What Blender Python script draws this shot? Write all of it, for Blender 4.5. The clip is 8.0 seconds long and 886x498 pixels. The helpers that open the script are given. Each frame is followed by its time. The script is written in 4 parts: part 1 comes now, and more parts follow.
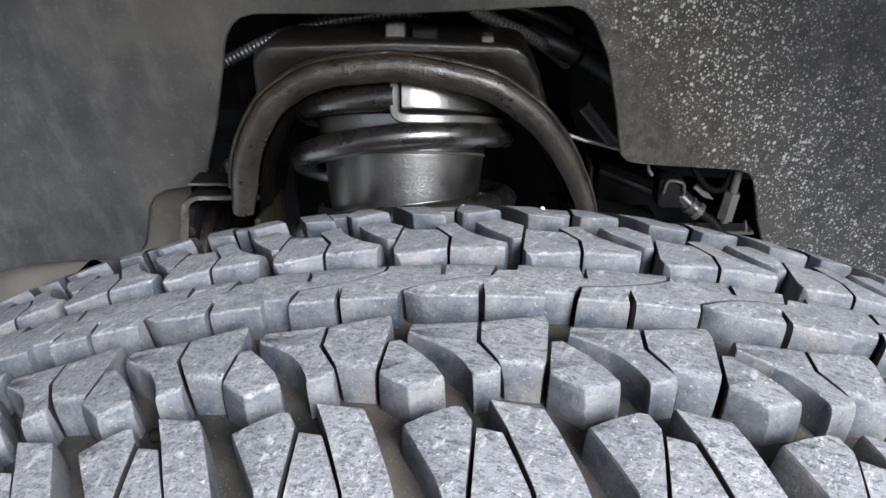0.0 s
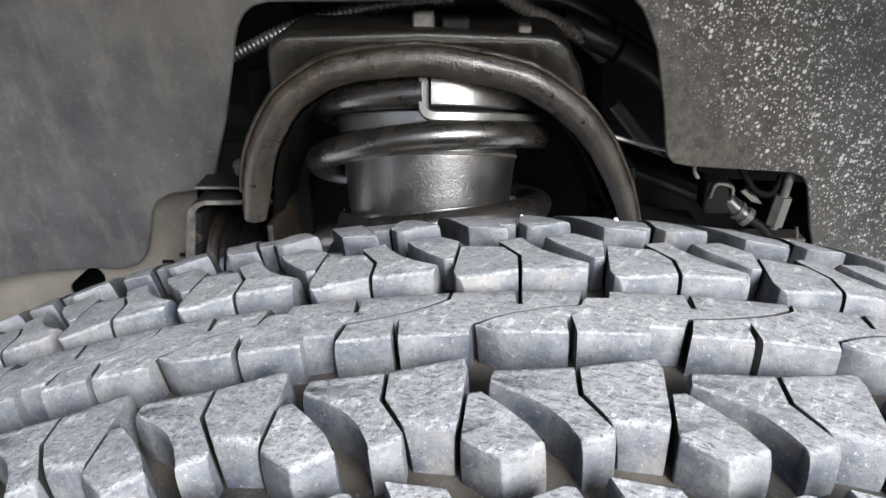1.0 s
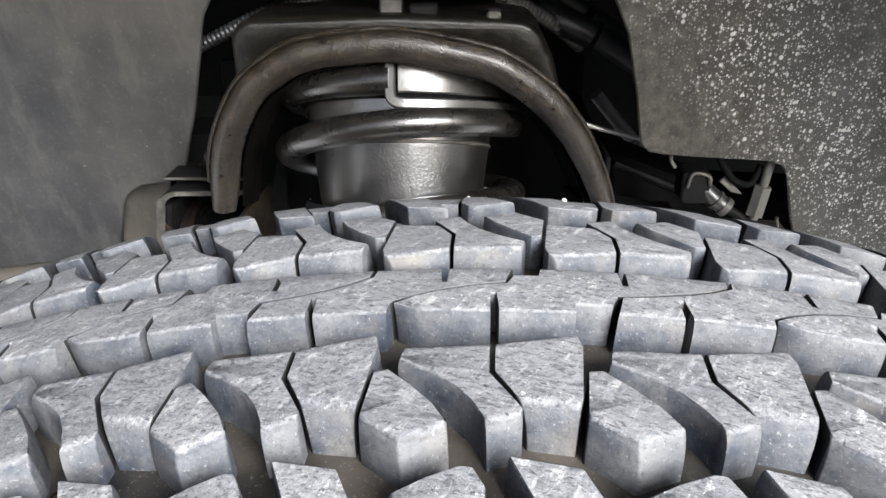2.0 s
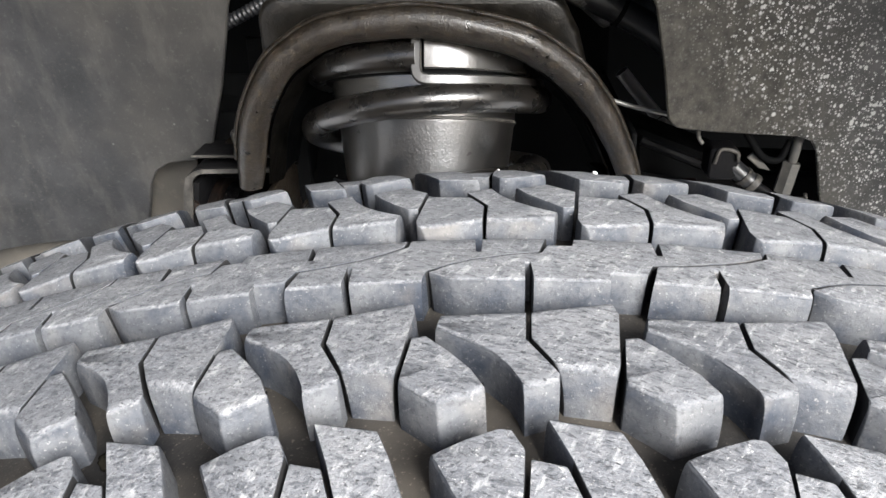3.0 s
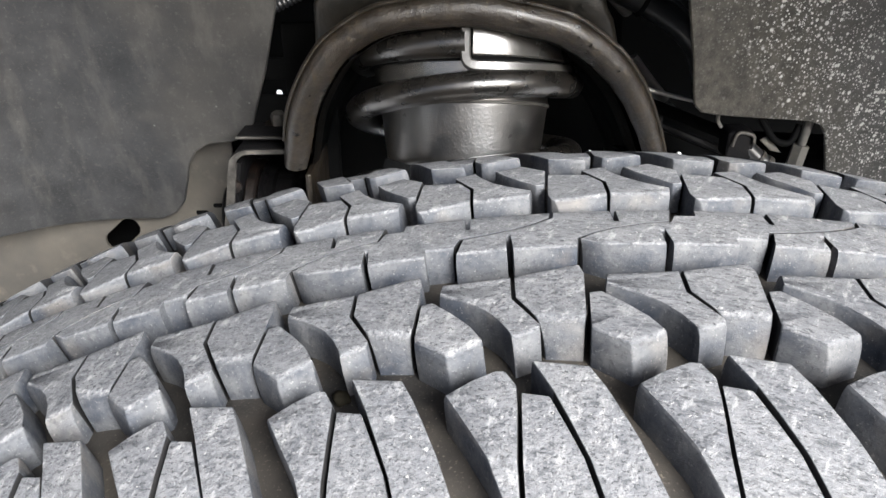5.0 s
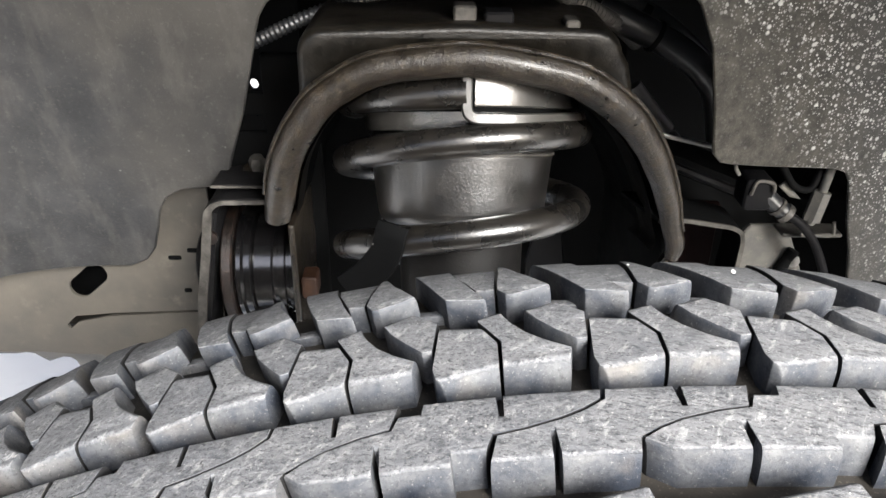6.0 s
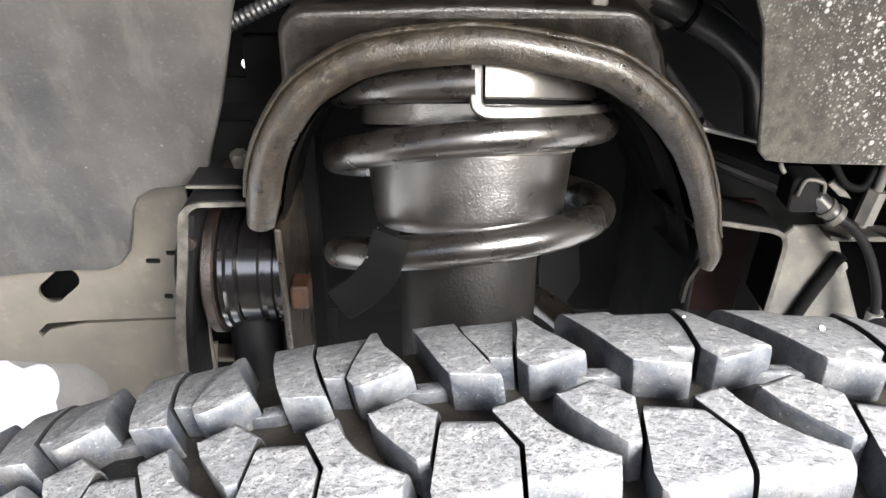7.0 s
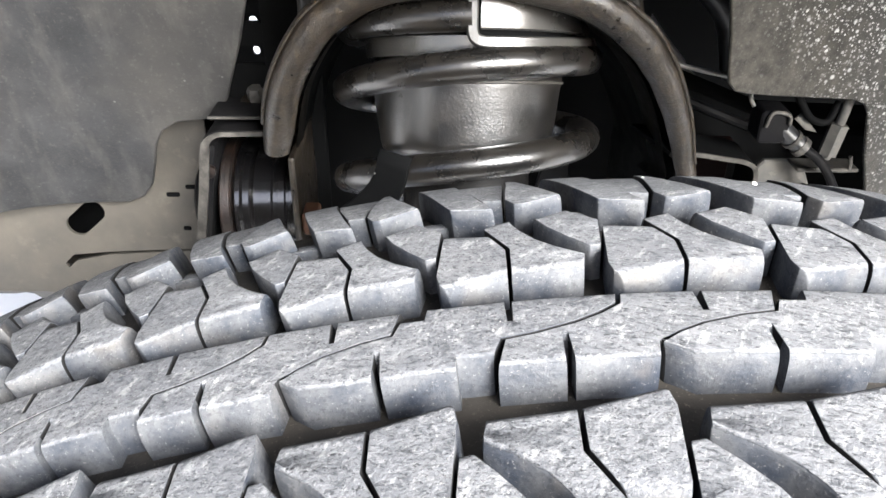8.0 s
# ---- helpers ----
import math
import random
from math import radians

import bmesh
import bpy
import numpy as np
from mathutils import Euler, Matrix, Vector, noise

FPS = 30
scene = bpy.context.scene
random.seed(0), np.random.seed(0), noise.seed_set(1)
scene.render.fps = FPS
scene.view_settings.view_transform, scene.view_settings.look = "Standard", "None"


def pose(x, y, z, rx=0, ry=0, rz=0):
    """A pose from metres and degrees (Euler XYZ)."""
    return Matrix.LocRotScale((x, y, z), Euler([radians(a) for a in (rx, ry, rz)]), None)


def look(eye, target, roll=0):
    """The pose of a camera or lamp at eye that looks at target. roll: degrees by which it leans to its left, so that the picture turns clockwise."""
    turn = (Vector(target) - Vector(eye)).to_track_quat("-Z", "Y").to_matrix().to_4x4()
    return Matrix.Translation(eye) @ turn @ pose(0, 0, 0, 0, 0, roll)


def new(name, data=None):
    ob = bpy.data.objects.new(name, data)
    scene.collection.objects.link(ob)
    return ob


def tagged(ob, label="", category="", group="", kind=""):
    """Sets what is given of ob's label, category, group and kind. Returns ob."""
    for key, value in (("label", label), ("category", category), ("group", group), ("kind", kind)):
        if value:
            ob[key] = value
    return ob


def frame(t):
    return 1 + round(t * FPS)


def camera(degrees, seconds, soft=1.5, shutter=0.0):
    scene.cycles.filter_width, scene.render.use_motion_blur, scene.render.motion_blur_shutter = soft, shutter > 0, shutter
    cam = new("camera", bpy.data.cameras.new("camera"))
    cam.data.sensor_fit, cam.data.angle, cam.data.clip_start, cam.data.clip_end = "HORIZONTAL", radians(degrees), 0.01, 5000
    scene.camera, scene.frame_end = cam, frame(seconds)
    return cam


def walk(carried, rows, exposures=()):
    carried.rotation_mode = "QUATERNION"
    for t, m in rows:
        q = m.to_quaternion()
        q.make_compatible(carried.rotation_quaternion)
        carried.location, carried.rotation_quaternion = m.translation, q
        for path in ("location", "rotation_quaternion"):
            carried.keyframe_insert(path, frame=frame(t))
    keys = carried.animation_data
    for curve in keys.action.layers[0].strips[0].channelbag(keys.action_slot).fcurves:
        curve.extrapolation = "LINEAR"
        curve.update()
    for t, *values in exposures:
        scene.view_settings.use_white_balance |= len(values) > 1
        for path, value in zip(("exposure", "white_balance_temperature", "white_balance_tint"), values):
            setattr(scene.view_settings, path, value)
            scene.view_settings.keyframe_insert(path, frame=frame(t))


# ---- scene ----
# ---------------------------------------------------------------- camera
cam = camera(58.23, 8.0, soft=1.5)
PATH = [
    (0, (0.01395, -0.20464, 0.94592), (-0.02415, 0.70590, 0.53428), -0.34),
    (0.2, (0.00905, -0.18815, 0.94252), (-0.03045, 0.72249, 0.53121), -0.33),
    (0.5, (-0.00229, -0.17465, 0.94219), (-0.03836, 0.73607, 0.53074), -0.21),
    (1, (-0.00569, -0.16737, 0.93502), (-0.04071, 0.74291, 0.52252), -0.25),
    (1.5, (0.00399, -0.16395, 0.93122), (-0.02975, 0.74662, 0.51924), -0.25),
    (1.7, (0.01007, -0.16249, 0.92846), (-0.02487, 0.74832, 0.51711), -0.34),
    (2.8, (0.01349, -0.16180, 0.92547), (-0.04826, 0.74151, 0.50094), -1.03),
    (3, (0.00913, -0.16422, 0.92510), (-0.05570, 0.73489, 0.49222), -1.20),
    (3.5, (0.00672, -0.16714, 0.92975), (-0.05711, 0.72829, 0.48914), -1.25),
    (3.7, (-0.00505, -0.16749, 0.92824), (-0.06546, 0.72847, 0.48823), -0.95),
    (4, (-0.01901, -0.17089, 0.92922), (-0.07366, 0.72283, 0.48394), -0.97),
    (4.2, (-0.02301, -0.17285, 0.92874), (-0.06874, 0.72030, 0.48131), -0.84),
    (5.3, (-0.04049, -0.19334, 0.94151), (-0.04220, 0.69614, 0.48454), 0.49),
    (5.5, (-0.04310, -0.18587, 0.94980), (-0.03704, 0.70163, 0.48904), 0.69),
    (5.8, (-0.04246, -0.15761, 0.95242), (-0.03438, 0.72707, 0.48627), 0.42),
    (6, (-0.04628, -0.13509, 0.95367), (-0.03311, 0.74621, 0.48128), 0.67),
    (6.2, (-0.05022, -0.11481, 0.95381), (-0.04068, 0.76189, 0.47286), 0.62),
    (6.5, (-0.05005, -0.09388, 0.94664), (-0.04423, 0.77992, 0.46040), 0.43),
    (7, (-0.04489, -0.08263, 0.94409), (-0.04031, 0.78332, 0.44399), 0.40),
    (7.5, (-0.04112, -0.08808, 0.93988), (-0.03563, 0.77084, 0.42780), 0.46),
    (7.7, (-0.03938, -0.10170, 0.93494), (-0.03378, 0.75434, 0.41805), 0.51),
    (7.8, (-0.03948, -0.11158, 0.93413), (-0.03372, 0.74417, 0.41678), 0.64),
    (8, (-0.04629, -0.13109, 0.93791), (-0.03765, 0.72253, 0.41708), 0.60),
]
EXPOSURES = [
    (0.0, 1.05, 5750, 9), (1.0, 1.47, 5950, 9), (3.0, 1.27, 6100, 9), (4.2, 1.25, 6120, 9), (5.5, 1.32, 6150, 9), (6.0, 1.55, 6280, 9),
    (6.5, 2.18, 6300, 9), (7.0, 2.42, 6300, 9), (7.5, 2.4, 6230, 9), (8.0, 1.95, 6120, 9),
]
walk(cam, [(t, look(eye, target, roll)) for t, eye, target, roll in PATH], EXPOSURES)

# ---------------------------------------------------------------- sky and sun
SUN_FROM = Vector((0.50, -0.77, 0.48)).normalized()
world = bpy.data.worlds.new("world")
scene.world = world
world.use_nodes = True
wn = world.node_tree.nodes
sky = wn.new("ShaderNodeTexSky")
sky.sky_type, sky.sun_disc = "NISHITA", False
sky.sun_elevation = math.asin(SUN_FROM.z)
sky.sun_rotation = math.atan2(SUN_FROM.x, SUN_FROM.y)
sky.air_density, sky.dust_density = 0.7, 6.0
world.node_tree.links.new(sky.outputs[0], wn["Background"].inputs[0])
wn["Background"].inputs[1].default_value = 0.085
sun = new("sun", bpy.data.lights.new("sun", "SUN"))
sun.data.energy, sun.data.angle, sun.data.color = 4.2, radians(30), (1.0, 0.98, 0.95)
sun.matrix_world = look(SUN_FROM * 5, (0, 0, 0))


# ---------------------------------------------------------------- materials
def nodes_of(name, rough=0.6, metal=0.0):
    mat = bpy.data.materials.new(name)
    mat.use_nodes = True
    n, l = mat.node_tree.nodes, mat.node_tree.links
    bsdf = n["Principled BSDF"]
    bsdf.inputs["Roughness"].default_value = rough
    bsdf.inputs["Metallic"].default_value = metal
    return mat, n, l, bsdf


def coords(n, l, scale=(1, 1, 1), shuffle=False, turn=0.0):
    """Object coordinates, turned and stretched, and shifted from object to object if asked."""
    tc, mp = n.new("ShaderNodeTexCoord"), n.new("ShaderNodeMapping")
    mp.vector_type = "TEXTURE"
    mp.inputs["Scale"].default_value = [1 / k for k in scale]
    mp.inputs["Rotation"].default_value = (0, 0, radians(turn))
    l.new(tc.outputs["Object"], mp.inputs["Vector"])
    if shuffle:
        info, mul = n.new("ShaderNodeObjectInfo"), n.new("ShaderNodeMath")
        mul.operation, mul.inputs[1].default_value = "MULTIPLY", 37.0
        l.new(info.outputs["Random"], mul.inputs[0])
        l.new(mul.outputs[0], mp.inputs["Location"])
    return mp.outputs[0]


def noise_at(n, l, vec, scale, detail=4.0, rough=0.6):
    t = n.new("ShaderNodeTexNoise")
    t.inputs["Scale"].default_value, t.inputs["Detail"].default_value, t.inputs["Roughness"].default_value = scale, detail, rough
    l.new(vec, t.inputs["Vector"])
    return t.outputs["Fac"]


def ramp(n, l, fac, lo, hi, a=0.0, b=1.0):
    r = n.new("ShaderNodeMapRange")
    r.inputs["From Min"].default_value, r.inputs["From Max"].default_value = lo, hi
    r.inputs["To Min"].default_value, r.inputs["To Max"].default_value = a, b
    l.new(fac, r.inputs["Value"])
    return r.outputs[0]


def blend(n, l, fac, a, b):
    m = n.new("ShaderNodeMix")
    m.data_type = "RGBA"
    for i, v in ((6, a), (7, b)):
        if isinstance(v, tuple):
            m.inputs[i].default_value = (*v, 1)
        else:
            l.new(v, m.inputs[i])
    if isinstance(fac, float):
        m.inputs[0].default_value = fac
    else:
        l.new(fac, m.inputs[0])
    return m.outputs[2]


def bump(n, l, bsdf, height, strength, dist):
    b = n.new("ShaderNodeBump")
    b.inputs["Strength"].default_value, b.inputs["Distance"].default_value = strength, dist
    l.new(height, b.inputs["Height"])
    l.new(b.outputs[0], bsdf.inputs["Normal"])


def add_up(n, l, a, b, k=1.0):
    m = n.new("ShaderNodeMath")
    m.operation = "MULTIPLY_ADD"
    l.new(b, m.inputs[0])
    m.inputs[1].default_value = k
    l.new(a, m.inputs[2])
    return m.outputs[0]


def dots(n, l, vec, scale, most, skip):
    """Round specks of random size and strength, one to a cell; skip: the share of empty cells."""
    vor = n.new("ShaderNodeTexVoronoi")
    vor.inputs["Scale"].default_value = scale
    l.new(vec, vor.inputs["Vector"])
    sep = n.new("ShaderNodeSeparateColor")
    l.new(vor.outputs["Color"], sep.inputs[0])
    size = ramp(n, l, sep.outputs[0], skip, 1.0, 0.0, 1.0)
    sq = n.new("ShaderNodeMath")
    sq.operation = "POWER"
    sq.inputs[1].default_value = 2.0
    l.new(size, sq.inputs[0])
    reach = ramp(n, l, sq.outputs[0], 0.0, 1.0, 0.0, most)
    gap = n.new("ShaderNodeMath")
    gap.operation = "SUBTRACT"
    l.new(reach, gap.inputs[0])
    l.new(vor.outputs["Distance"], gap.inputs[1])
    return ramp(n, l, gap.outputs[0], 0.0, 0.30), sep.outputs[1]


def times(n, l, a, b):
    k = n.new("ShaderNodeMath")
    k.operation = "MULTIPLY"
    for i, v in enumerate((a, b)):
        if isinstance(v, float):
            k.inputs[i].default_value = v
        else:
            l.new(v, k.inputs[i])
    return k.outputs[0]


def worn_rubber():
    """Tread rubber: road-worn dusty faces with streaky grain, smears and irregular chips, and dusty moulded sides
    darkened blue for shade.
    """
    mat, n, l, bsdf = nodes_of("worn_rubber", 0.62)
    v = coords(n, l, (1, 1, 1), True)
    across, slant, cross = coords(n, l, (0.50, 1.4, 1.0), True, -18), coords(n, l, (0.45, 1.4, 1.0), True, 58), coords(n, l, (0.14, 1.8, 1.0), True, 112)
    big, mid = noise_at(n, l, v, 60, 4), noise_at(n, l, v, 280, 5, 0.7)
    fine, pits = noise_at(n, l, v, 900, 5, 0.75), noise_at(n, l, across, 1100, 3, 0.7)
    grain, smear, scratch = noise_at(n, l, across, 520, 5, 0.75), noise_at(n, l, slant, 330, 5, 0.7), noise_at(n, l, cross, 620, 4, 0.65)
    c = blend(n, l, ramp(n, l, big, 0.32, 0.68), (0.196, 0.202, 0.216), (0.262, 0.266, 0.274))
    c = blend(n, l, ramp(n, l, mid, 0.50, 0.68, 0.0, 0.24), c, (0.115, 0.120, 0.132))
    c = blend(n, l, ramp(n, l, grain, 0.52, 0.60, 0.0, 0.70), c, (0.072, 0.075, 0.083))
    c = blend(n, l, ramp(n, l, grain, 0.44, 0.34, 0.0, 0.50), c, (0.40, 0.402, 0.405))
    c = blend(n, l, ramp(n, l, smear, 0.56, 0.65, 0.0, 0.70), c, (0.50, 0.50, 0.50))
    c = blend(n, l, ramp(n, l, fine, 0.55, 0.66, 0.0, 0.50), c, (0.080, 0.082, 0.088))
    c = blend(n, l, ramp(n, l, fine, 0.43, 0.33, 0.0, 0.45), c, (0.46, 0.46, 0.46))
    c = blend(n, l, ramp(n, l, pits, 0.58, 0.63, 0.0, 0.85), c, (0.040, 0.041, 0.045))
    c = blend(n, l, ramp(n, l, scratch, 0.64, 0.70, 0.0, 0.15), c, (0.54, 0.54, 0.54))
    c = blend(n, l, ramp(n, l, noise_at(n, l, slant, 1300, 3, 0.7), 0.62, 0.68, 0.0, 0.40), c, (0.58, 0.58, 0.575))
    # rubbed chips: irregular, gathered in a few places
    chip = times(n, l, ramp(n, l, noise_at(n, l, v, 620, 3, 0.8), 0.64, 0.67), ramp(n, l, noise_at(n, l, v, 75, 2), 0.46, 0.60))
    c = blend(n, l, times(n, l, chip, 0.85), c, (0.74, 0.73, 0.71))
    info = n.new("ShaderNodeObjectInfo")
    c = blend(n, l, ramp(n, l, info.outputs["Random"], 0.0, 1.0, 0.0, 0.22), c, (0.11, 0.115, 0.128))
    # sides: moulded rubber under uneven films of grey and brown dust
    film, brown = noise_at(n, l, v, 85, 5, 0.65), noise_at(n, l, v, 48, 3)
    # blue-dark base colour stands in for sky-lit shade on the walls
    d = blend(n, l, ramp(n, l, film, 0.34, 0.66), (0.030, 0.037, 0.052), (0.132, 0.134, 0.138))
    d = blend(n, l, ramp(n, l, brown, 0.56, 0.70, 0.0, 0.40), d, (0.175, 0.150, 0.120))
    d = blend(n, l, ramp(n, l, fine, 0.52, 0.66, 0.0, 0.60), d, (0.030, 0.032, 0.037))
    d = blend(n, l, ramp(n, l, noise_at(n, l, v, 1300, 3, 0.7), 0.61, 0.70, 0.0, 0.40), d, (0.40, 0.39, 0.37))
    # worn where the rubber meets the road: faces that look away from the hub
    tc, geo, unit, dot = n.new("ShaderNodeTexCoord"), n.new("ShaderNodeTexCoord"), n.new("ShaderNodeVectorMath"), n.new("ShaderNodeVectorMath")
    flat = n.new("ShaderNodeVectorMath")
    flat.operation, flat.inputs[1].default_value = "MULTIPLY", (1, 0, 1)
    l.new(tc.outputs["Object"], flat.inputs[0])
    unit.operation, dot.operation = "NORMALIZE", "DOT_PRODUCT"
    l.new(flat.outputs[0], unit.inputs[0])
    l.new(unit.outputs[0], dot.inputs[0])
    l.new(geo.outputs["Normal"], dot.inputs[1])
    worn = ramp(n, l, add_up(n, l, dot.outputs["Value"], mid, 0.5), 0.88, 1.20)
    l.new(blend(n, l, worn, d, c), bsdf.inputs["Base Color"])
    l.new(ramp(n, l, grain, 0.3, 0.8, 0.68, 0.44), bsdf.inputs["Roughness"])
    relief = times(n, l, add_up(n, l, add_up(n, l, add_up(n, l, mid, fine, 0.8), grain, 1.0), chip, 0.4), ramp(n, l, worn, 0.0, 1.0, 0.35, 1.0))
    bump(n, l, bsdf, relief, 0.60, 0.0008)
    return mat


def groove_rubber(name, dark, light, scale=160, speck=(0.36, 0.35, 0.33), gloss=0.55):
    """Smooth moulded rubber with smears of dust and scattered fine grit."""
    mat, n, l, bsdf = nodes_of(name, gloss)
    v = coords(n, l, (1, 1, 1), True)
    big, mid, fine = noise_at(n, l, v, scale * 0.35, 3), noise_at(n, l, v, scale, 4), noise_at(n, l, v, 1500, 2, 0.6)
    c = blend(n, l, ramp(n, l, add_up(n, l, big, mid, 0.5), 0.55, 0.95), dark, light)
    c = blend(n, l, ramp(n, l, fine, 0.62, 0.72, 0.0, 0.40), c, speck)
    l.new(c, bsdf.inputs["Base Color"])
    bump(n, l, bsdf, add_up(n, l, mid, fine, 0.6), 0.30, 0.0006)
    return mat


def liner_plastic():
    """Black moulded plastic under a film of dust, shade painted into its left end; a brown film and droplets with
    painted glints towards the rear.
    """
    mat, n, l, bsdf = nodes_of("liner_plastic", 0.45)
    v = coords(n, l)
    big, mid, fine = noise_at(n, l, v, 7, 4), noise_at(n, l, v, 45, 5, 0.65), noise_at(n, l, v, 700, 3, 0.7)
    c = blend(n, l, ramp(n, l, big, 0.34, 0.66), (0.026, 0.0258, 0.0255), (0.062, 0.059, 0.053))
    c = blend(n, l, ramp(n, l, mid, 0.50, 0.75, 0.0, 0.40), c, (0.070, 0.066, 0.060))
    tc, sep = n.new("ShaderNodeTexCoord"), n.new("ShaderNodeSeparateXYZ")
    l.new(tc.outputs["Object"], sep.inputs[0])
    # darker, bluer left end: the weaker light there painted into the plastic
    left_shade = ramp(n, l, add_up(n, l, sep.outputs["X"], noise_at(n, l, v, 14, 4, 0.6), 0.16), -0.115, -0.165, 0.0, 0.82)
    c = blend(n, l, left_shade, c, blend(n, l, ramp(n, l, mid, 0.35, 0.70), (0.0165, 0.0175, 0.0195), (0.040, 0.041, 0.043)))
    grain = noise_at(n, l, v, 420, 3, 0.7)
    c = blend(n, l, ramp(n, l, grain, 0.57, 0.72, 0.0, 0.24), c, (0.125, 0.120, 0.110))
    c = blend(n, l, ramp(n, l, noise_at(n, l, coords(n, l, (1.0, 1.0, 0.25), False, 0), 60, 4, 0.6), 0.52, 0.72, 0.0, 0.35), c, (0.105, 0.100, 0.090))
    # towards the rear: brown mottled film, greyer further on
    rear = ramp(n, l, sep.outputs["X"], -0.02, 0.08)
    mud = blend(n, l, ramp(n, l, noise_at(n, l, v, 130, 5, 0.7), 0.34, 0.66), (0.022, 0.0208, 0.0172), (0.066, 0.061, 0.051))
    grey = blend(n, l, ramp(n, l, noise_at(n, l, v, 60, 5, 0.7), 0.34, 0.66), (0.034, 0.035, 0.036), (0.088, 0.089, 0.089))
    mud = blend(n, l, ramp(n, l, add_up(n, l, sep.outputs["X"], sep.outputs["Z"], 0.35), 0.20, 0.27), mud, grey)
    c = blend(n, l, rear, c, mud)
    # droplets, their bright glints painted pale: thickest along a slanting band
    lean = add_up(n, l, sep.outputs["X"], sep.outputs["Z"], 0.85)
    side = ramp(n, l, lean, 0.222, 0.285)
    band = ramp(n, l, lean, 0.30, 0.39, 1.0, 0.28)
    patch = ramp(n, l, noise_at(n, l, v, 30, 5, 0.65), 0.34, 0.54, 0.25, 1.5)
    where = add_up(n, l, times(n, l, times(n, l, side, band), patch), times(n, l, rear, 0.05))
    total = None
    for scale, skip, most, top in ((330, 0.40, 0.58, 1.5), (500, 0.10, 0.64, 1.4), (800, 0.0, 0.70, 1.1)):
        drop_mask, shade = dots(n, l, v, scale, most, skip)
        m = times(n, l, drop_mask, times(n, l, where, ramp(n, l, shade, 0.0, 1.0, 0.15, top)))
        total = m if total is None else add_up(n, l, total, m)
    cap = n.new("ShaderNodeMath")
    cap.operation, cap.inputs[1].default_value = "MINIMUM", 1.0
    l.new(total, cap.inputs[0])
    c = blend(n, l, cap.outputs[0], c, (0.47, 0.47, 0.455))
    few = n.new("ShaderNodeTexVoronoi")
    few.inputs["Scale"].default_value = 55
    l.new(v, few.inputs["Vector"])
    c = blend(n, l, ramp(n, l, few.outputs["Distance"], 0.050, 0.02, 0.0, 0.30), c, (0.26, 0.255, 0.24))
    l.new(c, bsdf.inputs["Base Color"])
    l.new(ramp(n, l, mid, 0.3, 0.7, 0.42, 0.62), bsdf.inputs["Roughness"])
    bsdf.inputs["Specular IOR Level"].default_value = 0.3
    bump(n, l, bsdf, add_up(n, l, add_up(n, l, fine, mid, 0.9), cap.outputs[0], 1.2), 0.35, 0.0009)
    return mat


def paint(name, base, dust, rough, amount=0.5, scale=45, metal=0.0, relief=0.25, gloss=0.0):
    """Coated metal with a patchy layer of dust and fine orange peel; gloss: an oily clear film."""
    mat, n, l, bsdf = nodes_of(name, rough, metal)
    bsdf.inputs["Specular IOR Level"].default_value = 0.42 + 0.4 * gloss
    bsdf.inputs["Coat Weight"].default_value, bsdf.inputs["Coat Roughness"].default_value = min(1.0, max(0.0, gloss)), min(0.30, rough)
    bsdf.inputs["Coat IOR"].default_value = 1.5 + max(0.0, gloss - 1.0)
    v = coords(n, l)
    big, mid, fine = noise_at(n, l, v, scale, 5), noise_at(n, l, v, scale * 5, 4), noise_at(n, l, v, 800, 3)
    c = blend(n, l, ramp(n, l, big, 0.38, 0.68, 0.0, amount), base, dust)
    c = blend(n, l, ramp(n, l, mid, 0.60, 0.78, 0.0, amount), c, dust)
    l.new(c, bsdf.inputs["Base Color"])
    l.new(ramp(n, l, big, 0.3, 0.7, rough * 0.8, min(1.0, rough * 1.35)), bsdf.inputs["Roughness"])
    bump(n, l, bsdf, add_up(n, l, add_up(n, l, fine, mid, 0.8), big, 1.5), relief, 0.0007)
    return mat


def caked_steel():
    """Black painted steel rolled to an edge: glossy where rubbed, brown dust and creased dirt elsewhere."""
    mat, n, l, bsdf = nodes_of("caked_steel", 0.34)
    v = coords(n, l)
    patch, crust, grit = noise_at(n, l, v, 42, 5, 0.65), noise_at(n, l, v, 230, 5, 0.7), noise_at(n, l, v, 900, 3, 0.7)
    crease = noise_at(n, l, coords(n, l, (1.8, 0.7, 0.5), False, 20), 150, 4, 0.6)
    c = blend(n, l, ramp(n, l, patch, 0.36, 0.64), (0.0060, 0.0048, 0.0034), (0.020, 0.0145, 0.009))
    c = blend(n, l, ramp(n, l, crust, 0.50, 0.68, 0.0, 0.60), c, (0.052, 0.037, 0.019))
    c = blend(n, l, ramp(n, l, crease, 0.58, 0.64, 0.0, 0.70), c, (0.006, 0.005, 0.004))
    c = blend(n, l, ramp(n, l, grit, 0.62, 0.72, 0.0, 0.50), c, (0.22, 0.20, 0.165))
    l.new(c, bsdf.inputs["Base Color"])
    l.new(ramp(n, l, add_up(n, l, patch, crust, 0.6), 0.6, 1.0, 0.24, 0.50), bsdf.inputs["Roughness"])
    bsdf.inputs["Specular IOR Level"].default_value = 0.6
    bsdf.inputs["Coat Weight"].default_value, bsdf.inputs["Coat Roughness"].default_value = 0.3, 0.26
    height = add_up(n, l, times(n, l, add_up(n, l, crust, grit, 1.1), ramp(n, l, patch, 0.38, 0.60, 0.4, 1.0)), crease, -0.6)
    bump(n, l, bsdf, height, 0.70, 0.0009)
    return mat


